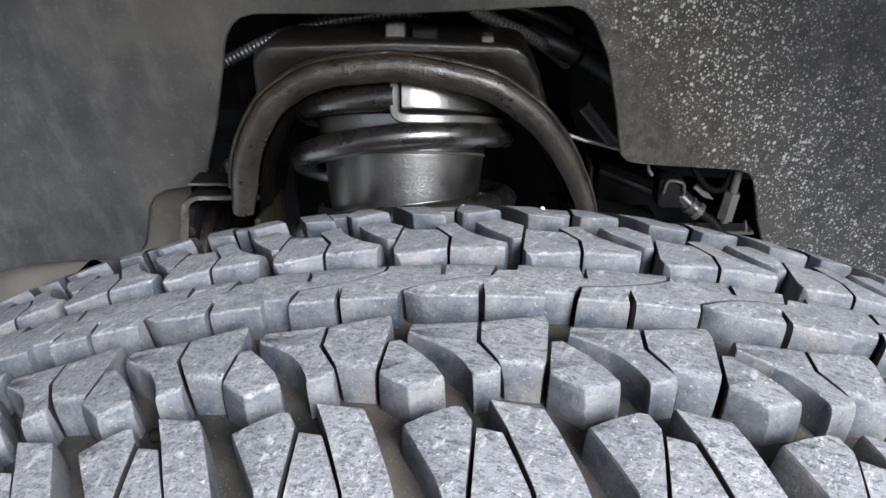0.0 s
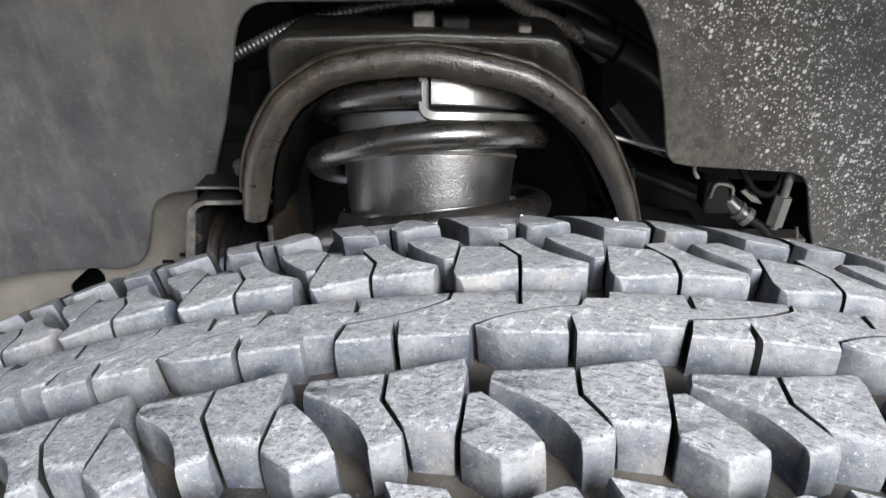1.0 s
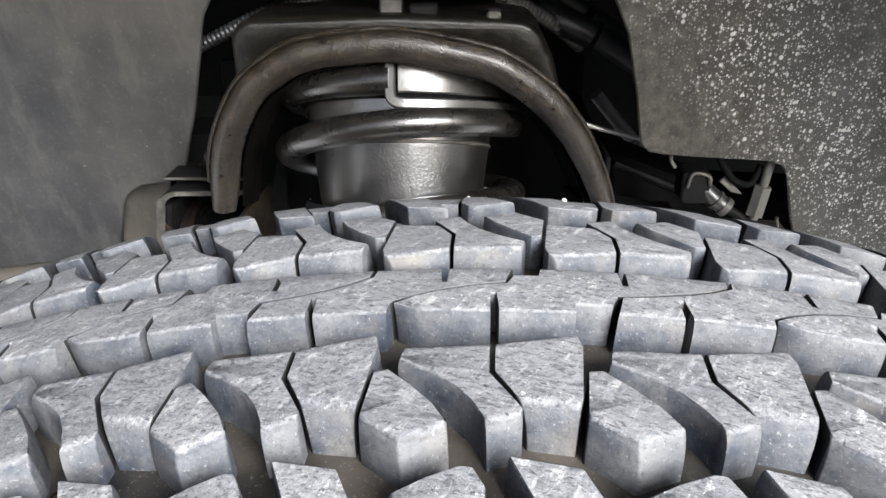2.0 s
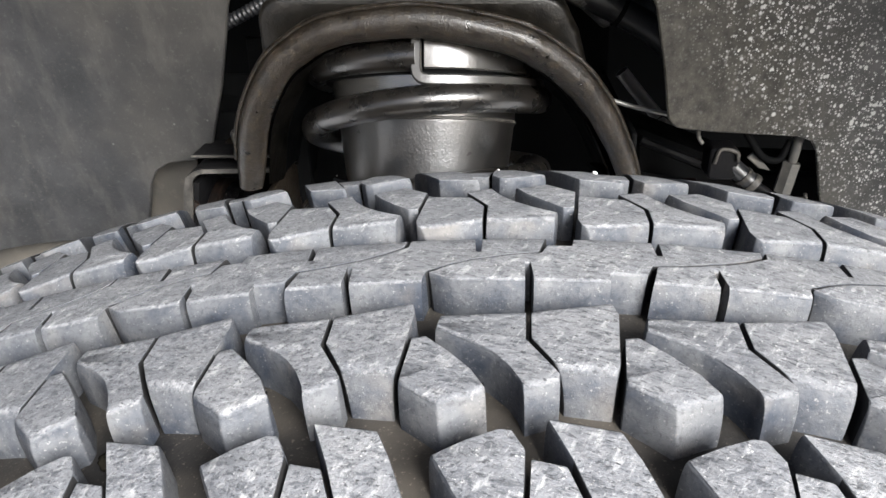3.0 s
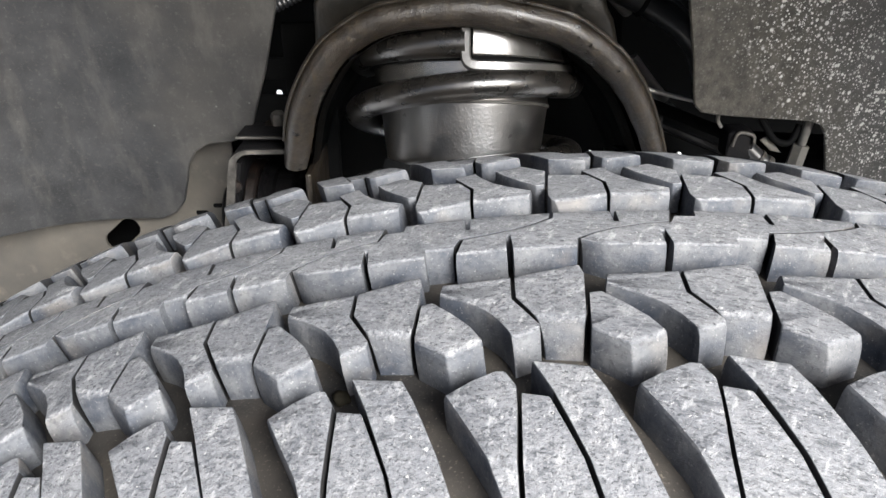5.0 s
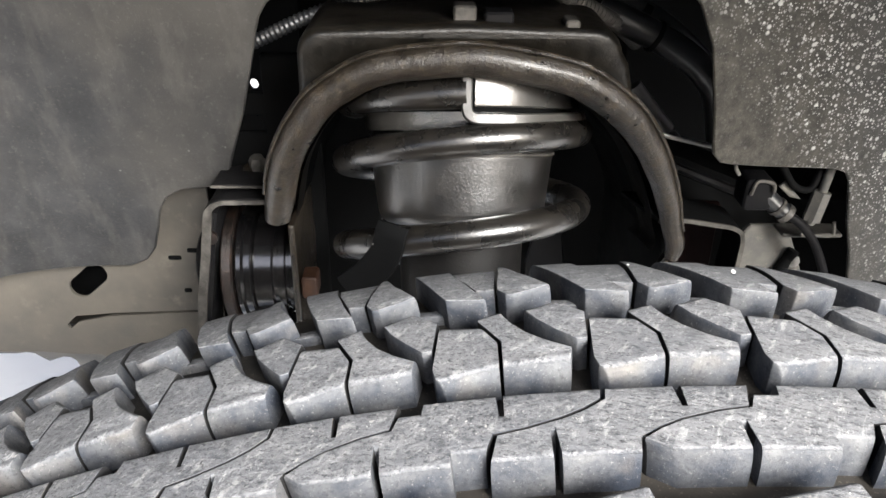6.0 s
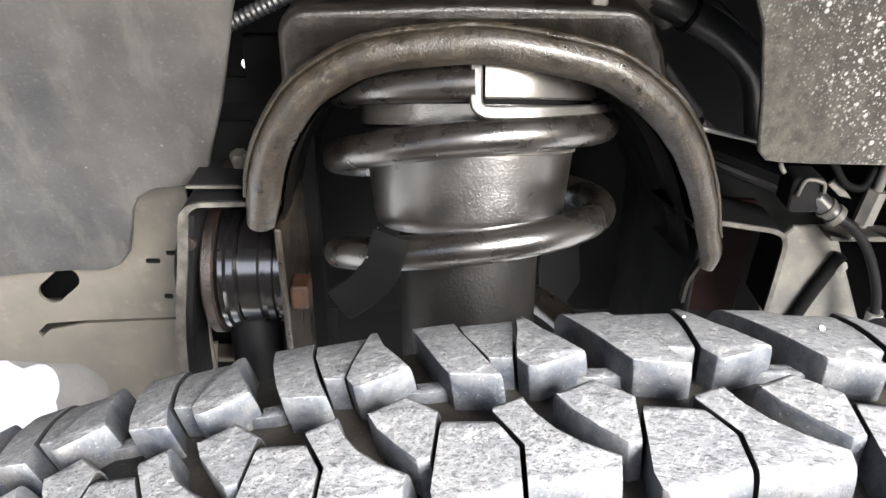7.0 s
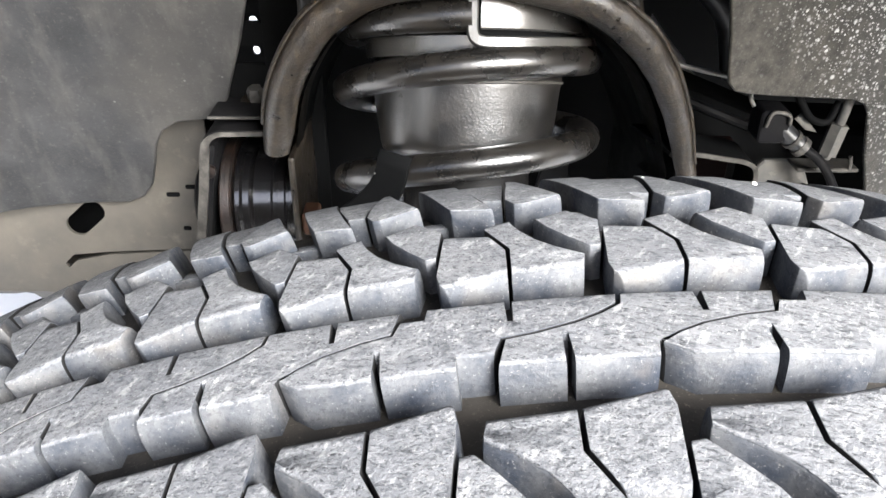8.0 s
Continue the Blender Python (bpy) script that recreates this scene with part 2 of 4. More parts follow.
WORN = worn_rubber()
FLOOR = groove_rubber("groove_floor_rubber", (0.012, 0.012, 0.0125), (0.066, 0.058, 0.048), 90, (0.26, 0.23, 0.18))
# near-black: the shade inside narrow cuts is put into this colour
SIPE = groove_rubber("shaded_cut_rubber", (0.006, 0.006, 0.007), (0.014, 0.0135, 0.013), 160, (0.03, 0.03, 0.03), 0.75)
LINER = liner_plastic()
HOOP = caked_steel()
CAP = paint("dusty_cap_paint", (0.0040, 0.0036, 0.0028), (0.018, 0.014, 0.009), 0.36, 0.50, 120, 0.0, 0.30, 0.0)
EDGE = paint("rubbed_steel_edge", (0.030, 0.028, 0.025), (0.105, 0.098, 0.086), 0.45, 0.9, 120)
GREY = paint("grey_bracket_coat", (0.085, 0.084, 0.080), (0.20, 0.185, 0.155), 0.5, 0.6, 45)
BLACK = paint("black_chassis_paint", (0.006, 0.006, 0.007), (0.018, 0.017, 0.016), 0.5, 0.45, 35, 0.0, 0.25, -0.8)
# near-black coat; the shade of hood, bay and gaps is put into it
DARK = paint("underbody_coat_and_shade", (0.0045, 0.0047, 0.0049), (0.011, 0.0112, 0.0112), 0.65, 0.4, 20, 0.0, 0.2, -0.9)
COIL = paint("spring_black_coating", (0.0065, 0.006, 0.0054), (0.030, 0.024, 0.017), 0.27, 0.34, 70, 0.0, 0.2, 0.95)
CUP = paint("satin_black_cup", (0.006, 0.0055, 0.005), (0.034, 0.027, 0.019), 0.33, 0.36, 60, 0.0, 0.45, 1.5)
LIP = paint("dull_lip_coating", (0.045, 0.044, 0.041), (0.080, 0.076, 0.066), 0.30, 0.5, 60, 0.0, 0.25, 0.6)
NECK = paint("satin_collar_coating", (0.040, 0.039, 0.036), (0.085, 0.079, 0.068), 0.20, 0.4, 40, 0.0, 0.25, 1.5)
DAMPER = paint("dull_damper_coat", (0.0055, 0.0052, 0.005), (0.014, 0.012, 0.010), 0.5, 0.4, 40, 0.0, 0.3, -0.4)
SEAT = paint("satin_seat_coating", (0.040, 0.039, 0.037), (0.070, 0.067, 0.061), 0.24, 0.4, 40, 0.0, 0.15, 0.8)
NUT = paint("brown_rusted_nut", (0.030, 0.013, 0.007), (0.085, 0.040, 0.020), 0.55, 0.7, 120, 0.0, 0.5, 0.0)
RUST = paint("rusted_steel", (0.0045, 0.0042, 0.004), (0.050, 0.023, 0.012), 0.36, 0.40, 90, 0.0, 0.6, 0.5)
RAIL = paint("dusty_frame_coat", (0.065, 0.060, 0.052), (0.140, 0.124, 0.100), 0.6, 0.8, 14)
STEEL = paint("dull_zinc", (0.32, 0.32, 0.31), (0.22, 0.20, 0.17), 0.42, 0.5, 60, 0.6)
HOSE = paint("black_hose_rubber", (0.014, 0.0145, 0.016), (0.052, 0.052, 0.052), 0.4, 0.4, 80, 0.0, 0.2, 0.5)
BUSH = paint("bushing_rubber", (0.004, 0.004, 0.0045), (0.012, 0.010, 0.009), 0.15, 0.4, 60, 0.0, 0.12, 1.5)
RED = paint("dull_red_paint", (0.0045, 0.0009, 0.0008), (0.004, 0.0018, 0.0015), 0.6, 0.6, 50, 0.0, 0.25, -0.9)
GRIT = paint("pale_gravel_stone", (0.70, 0.70, 0.68), (0.60, 0.58, 0.54), 0.6, 0.5, 300)
CONDUIT = paint("grey_conduit_plastic", (0.10, 0.10, 0.10), (0.18, 0.17, 0.155), 0.4, 0.5, 60)
MUD = paint("dry_mud", (0.012, 0.011, 0.008), (0.026, 0.023, 0.017), 0.85, 0.8, 300, 0.0, 0.2, -1.0)
CONCRETE = paint("pale_concrete", (0.72, 0.71, 0.69), (0.62, 0.61, 0.59), 0.85, 0.6, 3)


# ---------------------------------------------------------------- helpers
def part(name, bm, material, parent=None, label="", smooth=30):
    me = bpy.data.meshes.new(name)
    bm.normal_update()
    bm.to_mesh(me)
    bm.free()
    for m in material if isinstance(material, (list, tuple)) else (material,):
        me.materials.append(m)
    if smooth:
        me.shade_smooth()
        me.set_sharp_from_angle(angle=radians(smooth))
    ob = new(name, me)
    if parent:
        ob.parent = parent
    return tagged(ob, label)


def thing(name, at, label, category, group="", kind=""):
    ob = new(name)
    ob.location = at
    ob.empty_display_size = 0.02
    return tagged(ob, label, category, group, kind)


def off(at, x, y, z):
    """A place moved by millimetres."""
    return Vector(at) + Vector((x, y, z)) * 0.001


def offset(poly, d):
    """The polygon moved outwards by d (inwards if minus), corners mitred up to a limit. d may depend on the way outwards."""
    n, out = len(poly), []
    area = sum(poly[i][0] * poly[(i + 1) % n][1] - poly[(i + 1) % n][0] * poly[i][1] for i in range(n))
    s = 1 if area > 0 else -1
    for i in range(n):
        a, b, c = Vector(poly[i - 1]), Vector(poly[i]), Vector(poly[(i + 1) % n])
        p, q = (b - a).normalized(), (c - b).normalized()
        m = Vector((p.y + q.y, -p.x - q.x)) * s
        k = max(0.6, m.length / 2)
        m = m.normalized() if m.length > 1e-6 else Vector((p.y, -p.x)) * s
        out.append(tuple(b + m * ((d(m) if callable(d) else d) / k)))
    return out


def prism(rings, sides=1):
    """A closed body from rings of (x, y, z), bottom to top; the top cap takes slot 0, the rest of the walls slot 1."""
    bm = bmesh.new()
    vs = [[bm.verts.new(p) for p in ring] for ring in rings]
    n = len(vs[0])
    for j in range(len(vs) - 1):
        for i in range(n):
            f = bm.faces.new((vs[j][i], vs[j][(i + 1) % n], vs[j + 1][(i + 1) % n], vs[j + 1][i]))
            f.material_index = 1 if j < sides else 0
    bm.faces.new(vs[-1])
    bm.faces.new(vs[0][::-1]).material_index = min(1, sides)
    bmesh.ops.recalc_face_normals(bm, faces=bm.faces)
    return bm


def cut(bm, axis, values):
    """Splits the mesh at planes across an axis, so that it can be bent."""
    no = Vector((0, 0, 0))
    no[axis] = 1
    for v in values:
        co = Vector((0, 0, 0))
        co[axis] = v
        bmesh.ops.bisect_plane(bm, geom=bm.verts[:] + bm.edges[:] + bm.faces[:], plane_co=co, plane_no=no)


def smooth_path(pts, per=6):
    """A Catmull-Rom line through the points."""
    p = [Vector(q) for q in pts]
    p = [p[0] * 2 - p[1], *p, p[-1] * 2 - p[-2]]
    out = []
    for i in range(1, len(p) - 2):
        for j in range(per):
            t = j / per
            out.append(0.5 * (2 * p[i] + (p[i + 1] - p[i - 1]) * t + (2 * p[i - 1] - 5 * p[i] + 4 * p[i + 1] - p[i + 2]) * t * t
                              + (3 * p[i] - p[i - 1] - 3 * p[i + 1] + p[i + 2]) * t ** 3))
    return out + [p[-2]]


def sweep(path, profile, up=None, scale=None):
    """A profile of (side, up) carried along a path. up: the direction that stays up across it, or None to carry it along."""
    bm, rings = bmesh.new(), []
    ref = Vector(up) if up else None
    last = None
    for i, p in enumerate(path):
        t = (path[min(i + 1, len(path) - 1)] - path[max(i - 1, 0)]).normalized()
        if ref is not None:
            b = (ref - t * ref.dot(t)).normalized()
        elif last is None:
            b = t.orthogonal().normalized()
        else:
            b = (last - t * last.dot(t)).normalized()
        last = b
        s = t.cross(b)
        k = scale(i / (len(path) - 1)) if scale else 1
        rings.append([bm.verts.new(p + (s * q[0] + b * q[1]) * k) for q in profile])
    n = len(profile)
    for a, b in zip(rings, rings[1:]):
        for i in range(n):
            bm.faces.new((a[i], a[(i + 1) % n], b[(i + 1) % n], b[i]))
    bm.faces.new(rings[0][::-1]), bm.faces.new(rings[-1])
    bmesh.ops.recalc_face_normals(bm, faces=bm.faces)
    return bm


def ring(r, n=14, squash=1.0):
    return [(r * math.cos(2 * math.pi * i / n), r * squash * math.sin(2 * math.pi * i / n)) for i in range(n)]


def lathe(profile, m, n=48, closed=False):
    """A body turned round the z axis from (radius, height) points, laid at m."""
    bm, rings = bmesh.new(), []
    for r, h in profile:
        rings.append([bm.verts.new(m @ Vector((r * math.cos(2 * math.pi * i / n), r * math.sin(2 * math.pi * i / n), h))) for i in range(n)])
    for a, b in zip(rings, rings[1:] + rings[:1] if closed else rings[1:]):
        for i in range(n):
            bm.faces.new((a[i], a[(i + 1) % n], b[(i + 1) % n], b[i]))
    if not closed:
        bm.faces.new(rings[0][::-1]), bm.faces.new(rings[-1])
    bmesh.ops.recalc_face_normals(bm, faces=bm.faces)
    return bm


def plate(outline, depth, m=None, edge=0.0012):
    """A flat plate with eased edges: outline in its own x and z, its face at y = 0 and its back at y = depth."""
    rings = [[(x, depth, z) for x, z in outline], [(x, edge, z) for x, z in outline], [(x, 0, z) for x, z in offset(outline, -edge)]]
    bm = prism(rings)
    if m is not None:
        bm.transform(m)
    return bm


def rounded(x0, z0, x1, z1, r, n=5):
    out = []
    for cx, cz, a in ((x1 - r, z1 - r, 0), (x0 + r, z1 - r, 90), (x0 + r, z0 + r, 180), (x1 - r, z0 + r, 270)):
        for i in range(n + 1):
            t = radians(a + 90 * i / n)
            out.append((cx + r * math.cos(t), cz + r * math.sin(t)))
    return out


def box(x0, y0, z0, x1, y1, z1, r=0.002, m=None):
    bm = plate(rounded(x0, z0, x1, z1, r, 3), y1 - y0, None, min(0.001, r))
    bm.transform(Matrix.Translation((0, y0, 0)))
    if m is not None:
        bm.transform(m)
    return bm


def shifted(bm, at):
    bm.transform(Matrix.Translation(-Vector(at)))
    return bm


# ---------------------------------------------------------------- ground
bm = bmesh.new()
bmesh.ops.create_grid(bm, x_segments=8, y_segments=8, size=400)
tagged(part("ground", bm, CONCRETE, None, "pale dusty concrete ground in bright daylight"), "", "ground", "", "structure")

# ---------------------------------------------------------------- tyre: sizes
R_TYRE, CROWN, SHOULDER, DEEP = 0.4245, 0.864, 4.42, 0.0088
TYRE_AT = Matrix.Translation((0.0154, -0.0103, 2 * R_TYRE)) @ Matrix.Rotation(0.0199, 4, "X") @ Matrix.Rotation(0.014, 4, "Z") @ Matrix.Translation((0, 0, -2 * R_TYRE))
NUM, CYCLE = 70, 14
MEAN = 2 * math.pi * R_TYRE / NUM
NOMINAL, START, BEGIN, SWING, TURNED = 0.0389, 0.0027, -0.0004, 0.0050, -0.45
FAR_SHIFT = -0.0023


def along(u):
    """Pitch lengths swell and shrink round the tyre: from the even pattern to the real one."""
    t = (u - START) / NOMINAL
    w = 2 * math.pi / CYCLE
    return BEGIN + MEAN * t - SWING / w * (math.cos(w * (t - TURNED)) - math.cos(w * TURNED))


def drop(v):
    s = max(0.0, abs(v) - 0.045)
    return CROWN * v * v + SHOULDER * s * s


def on_tyre(u, v, h):
    a, r = along(u) / R_TYRE, R_TYRE - DEEP - drop(v) + h
    return Vector((r * math.sin(a), v, r * math.cos(a)))


MM = 0.001
HALF = {
    "tread_block_a": [(-13.6, -19.8), (2.9, -18.9), (2.4, -30.1), (7.9, -40.0), (7.6, -43.2), (1.4, -45.6), (0.5, -42.0), (-1.4, -38.4), (-4.7, -34.5), (-9.4, -31.0), (-15.2, -27.6)],
    "tread_block_b": [(3.5, -19.0), (17.0, -15.8), (19.6, -17.6), (20.2, -21.0), (18.3, -37.0), (17.0, -41.5), (8.6, -40.3), (3.1, -29.9)],
    "tread_block_c": [(-19.0, -28.5), (-16.3, -28.0), (-11.6, -33.0), (-7.4, -38.4), (-5.0, -43.2), (-4.9, -45.8), (-13.0, -49.6), (-20.8, -43.2)],
    "shoulder_d": [(-14.6, -57.6), (-8.6, -54.4), (-3.4, -52.3), (-0.9, -52.6), (1.2, -56.5), (0.9, -62.0), (-0.2, -72.5), (-0.6, -84.0), (-2.4, -84.0), (-6.6, -71.5)],
    "shoulder_e": [(1.8, -57.2), (7.2, -58.4), (12.4, -72.0), (15.6, -86.0), (0.0, -86.0), (0.5, -72.5)],
    "shoulder_f": [(4.2, -50.6), (7.0, -50.2), (16.0, -52.0), (18.9, -58.2), (23.2, -69.5), (26.6, -80.2), (28.0, -87.0), (16.3, -87.0), (13.1, -73.0), (8.0, -59.0)],
    "tie_bar": [(15.5, -55.0), (18.0, -59.0), (20.5, -63.0), (26.5, -63.0), (25.0, -59.0), (29.0, -56.0), (22.0, -55.0)],
}
RIB_ONE = [(-48.9, -12.5), (-46.5, -2.7), (-39.7, -1.4), (-31.4, 1.2), (-26.2, 3.8), (-22.1, 6.8), (-21.1, 12.5), (-6.3, 12.5), (-6.0, 5.5),
           (-5.3, 5.5), (-5.0, 12.5), (10.2, 12.5), (7.8, 2.7), (1, 1.4), (-7.3, -1.2), (-12.5, -3.8), (-16.6, -6.8), (-17.6, -12.5),
           (-33.7, -12.5), (-34, -4.5), (-34.7, -4.5), (-35, -12.5)]
RIB_TWO = [(-10.4, -12.5), (-15.8, -8.5), (-16.6, -6.8), (-12.5, -3.8), (-7.3, -1.2), (1, 1.4), (7.8, 2.7), (10.2, 9), (15, 9), (15.6, 12.5),
           (32.5, 12.5), (32.7, 5.5), (33.4, 5.5), (33.7, 12.5), (56.3, 12.5), (55.3, 6.8), (51.2, 3.8), (46, 1.2), (37.7, -1.4), (30.9, -2.7),
           (28.6, -9), (21.6, -9), (21.4, -12.5), (5.6, -12.5), (5.2, -4.5), (4.5, -4.5), (4.2, -12.5)]


def corners(poly):
    """Which corners of an outline point outwards."""
    n, out = len(poly), []
    area = sum(poly[i][0] * poly[(i + 1) % n][1] - poly[(i + 1) % n][0] * poly[i][1] for i in range(n))
    for i in range(n):
        p, q = Vector(poly[i]) - Vector(poly[i - 1]), Vector(poly[(i + 1) % n]) - Vector(poly[i])
        out.append(math.atan2(p.x * q.y - p.y * q.x, p.dot(q)) * (1 if area > 0 else -1) > radians(22))
    return out


def eased(poly, flags, r):
    """Rounds the flagged corners of an outline."""
    n, out = len(poly), []
    for i in range(n):
        a, b, c = Vector(poly[i - 1]), Vector(poly[i]), Vector(poly[(i + 1) % n])
        if not flags[i]:
            out.append(poly[i])
            continue
        p, q = b - a, c - b
        s, e = b - p.normalized() * min(r, 0.3 * p.length), b + q.normalized() * min(r, 0.3 * q.length)
        out += [tuple(s), tuple(s * 0.25 + b * 0.5 + e * 0.25), tuple(e)]
    return out


def inset(poly, d):
    """The polygon with each edge moved inwards by its own amount."""
    n, out = len(poly), []
    area = sum(poly[i][0] * poly[(i + 1) % n][1] - poly[(i + 1) % n][0] * poly[i][1] for i in range(n))
    s = 1 if area > 0 else -1
    ways = [(Vector(poly[(i + 1) % n]) - Vector(poly[i])).normalized() for i in range(n)]
    outer = [Vector((w.y * s, -w.x * s)) for w in ways]
    for i in range(n):
        p, q, a, b = outer[i - 1], outer[i], d[i - 1], d[i]
        det = p.x * q.y - p.y * q.x
        if abs(det) < 0.25:
            move = (p + q).normalized() * -(a + b) / 2
        else:
            move = Vector((-a * q.y + b * p.y, -b * p.x + a * q.x)) / det
        if move.length > 2.2 * max(a, b, 1e-6):
            move *= 2.2 * max(a, b, 1e-6) / move.length
        out.append((poly[i][0] + move.x, poly[i][1] + move.y))
    return out


def block(poly, low=0.0, shrink=0.0, soft_edge=1.0, others=()):
    """One tread block: upright walls, edges worn round where they face outwards, and a top that follows the crown."""
    top = DEEP - low
    poly = offset(poly, -shrink)
    flags = corners(poly) if soft_edge == 1.0 else [False] * len(poly)
    n = len(poly)
    area = sum(poly[i][0] * poly[(i + 1) % n][1] - poly[(i + 1) % n][0] * poly[i][1] for i in range(n))
    centre = sum(p[1] for p in poly) / n
    worn = []
    for i in range(n):
        a, b = Vector(poly[i]), Vector(poly[(i + 1) % n])
        w = (b - a).normalized() * (1 if area > 0 else -1)
        out = Vector((w.y, -w.x))
        m = (a + b) / 2 + out * 0.0013
        if any(within(m.x, m.y, q) for q in others):
            worn.append(0.0)
        elif soft_edge < 1:
            worn.append(0.36 * out.y ** 4)
        else:
            wide = min(1.0, (b - a).length / 0.012)
            worn.append(wide * (1.0 if out.y * centre > 0 else 0.48 if abs(centre) < 0.05 else 0.20) * out.y ** 4 + 0.03)
    # depth below the top, inset all round and further inset of worn edges
    steps = ((DEEP + 0.002, 0.0, 0.0), (0.0070, 0.0, 0.0), (0.0044, 0.00001, 0.0006), (0.0026, 0.00002, 0.0014), (0.0014, 0.00004, 0.0023), (0.0006, 0.00006, 0.0034), (0.00015, 0.00009, 0.0047), (0.0, 0.00016, 0.0060))
    rings = []
    for below, a, b in steps:
        ring_now = eased(inset(poly, [a + b * w for w in worn]), flags, 0.0003)
        rings.append([(x, y, top - below) for x, y in ring_now])
    bm = prism(rings, 0)
    vs = [p[1] for p in poly]
    if max(vs) - min(vs) > 0.012:
        cut(bm, 1, [v * MM for v in range(-84, 85, 6)])
    us = [p[0] for p in poly]
    if max(us) - min(us) > 0.03:
        cut(bm, 0, [min(us) + (max(us) - min(us)) * i / 4 for i in (1, 2, 3)])
    # walls facing another across a narrow cut turn near-black, painting the cut's shade
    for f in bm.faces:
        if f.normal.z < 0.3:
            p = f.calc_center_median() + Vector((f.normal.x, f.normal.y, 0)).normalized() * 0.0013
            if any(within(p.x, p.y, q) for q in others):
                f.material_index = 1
    for v in bm.verts:
        v.co = on_tyre(*v.co)
    return bm


def within(x, y, poly):
    """Whether a point lies inside an outline."""
    hit = False
    for (ax, ay), (bx, by) in zip(poly, poly[1:] + poly[:1]):
        if (ay > y) != (by > y) and x < ax + (bx - ax) * (y - ay) / (by - ay):
            hit = not hit
    return hit


def pitch_polys(k):
    """All the blocks of pitch k, as (name, outline); raised bars tie the shoulder blocks of the inner side alone."""
    out = []
    for name, poly in HALF.items():
        if name != "tie_bar":
            out.append((name, [(x * MM + k * NOMINAL, y * MM) for x, y in poly]))
        out.append((name, [(FAR_SHIFT - x * MM + k * NOMINAL, -y * MM) for x, y in poly]))
    rib = RIB_ONE if k % 2 == 0 else [(x - 38.9, y) for x, y in RIB_TWO]
    out.append(("rib_block", [((x - 1.0) * MM + k * NOMINAL, (0.9 * y + 0.6) * MM) for x, y in rib]))
    return out


def build_tyre():
    tyre = thing("tyre", (0, 0, 0), "worn dusty all-terrain truck tyre standing on the ground", "tyre")
    tyre.matrix_world = TYRE_AT
    hub = Matrix.Translation((0, 0, R_TYRE))
    prof = []
    for i in range(-11, 12):
        v = 0.086 * i / 11
        prof.append((R_TYRE - DEEP - drop(v), v))
    side = [(0.388, 0.0945), (0.372, 0.104), (0.345, 0.1135), (0.315, 0.117), (0.285, 0.113), (0.255, 0.102), (0.235, 0.092), (0.222, 0.088), (0.219, 0.080)]
    prof = [(r, -v) for r, v in reversed(side)] + prof + side
    carcass = lathe(prof, hub @ Matrix.Rotation(-math.pi / 2, 4, "X"), 160, True)
    part("carcass", carcass, FLOOR, tyre, "dark rubber casing with the groove floors")
    spare = bmesh.new()
    for k in range(CYCLE):
        for name, poly in pitch_polys(k):
            low = {"shoulder_e": 0.0007, "tie_bar": 0.0062}.get(name, 0.0)
            rib = name == "rib_block"
            near = [q for j in (k - 2, k - 1, k, k + 1, k + 2) for other, q in pitch_polys(j) if other != "tie_bar" and name != "tie_bar"]
            lo, hi = min(p[0] for p in poly) - 0.002, max(p[0] for p in poly) + 0.002
            near = [q for q in near if min(p[0] for p in q) < hi and max(p[0] for p in q) > lo]
            bm = block(poly, low, 0.00022 if rib else 0.00008, 0.5 if rib else 1.0, near)
            me = bpy.data.meshes.new("tread_block")
            bm.normal_update()
            bm.to_mesh(me)
            bm.free()
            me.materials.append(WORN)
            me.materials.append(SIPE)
            me.shade_smooth()
            me.set_sharp_from_angle(angle=radians(40))
            for c in range(NUM // CYCLE):
                at = hub @ Matrix.Rotation(2 * math.pi * c * CYCLE / NUM, 4, "Y")
                far = (k + c * CYCLE + 12) % NUM
                if far < 22:
                    ob = new("tread_block", me)
                    ob.parent, ob.matrix_local = tyre, at
                else:
                    copy = me.copy()
                    copy.transform(hub.inverted() @ at)
                    spare.from_mesh(copy)
                    bpy.data.meshes.remove(copy)
    rest = part("tread_beyond", spare, [WORN, SIPE], tyre, "", 40)
    rest.matrix_local = hub
    tagged(rest, "", "", "", "stuff")


build_tyre()

# ---------------------------------------------------------------- wheel-arch liner
def liner_y(x, z):
    a = 0.276 - 0.25 * (z - 0.845)
    b = 0.247 + 0.27 * (x - 0.09) - 0.1 * (z - 0.84)
    w = min(1, max(0, (x + 0.13) / 0.2))
    w = w * w * (3 - 2 * w)
    y = a * (1 - w) + b * w
    if x < -0.26:
        y -= 4.0 * (x + 0.26) ** 2
    if x > 0.25:
        y -= 2.5 * (x - 0.25) ** 2
    if z > 0.93:
        y -= 3.0 * (z - 0.93) ** 2
    return y


LEFT = [(-440, 694), (-310, 699), (-239.5, 700.7), (-228.3, 705.9), (-221.1, 715.1), (-215.8, 730.3), (-211.6, 744.5), (-205.4, 754.6), (-195.2, 760.8), (-178, 762.9),
        (-169.8, 766.9), (-163.6, 776.1), (-160.5, 785.2), (-150.1, 812.5), (-139.5, 847.9), (-136.9, 858.1), (-133.8, 867.1), (-129.2, 874.2), (-123.1, 878.7), (-114, 880.8)]
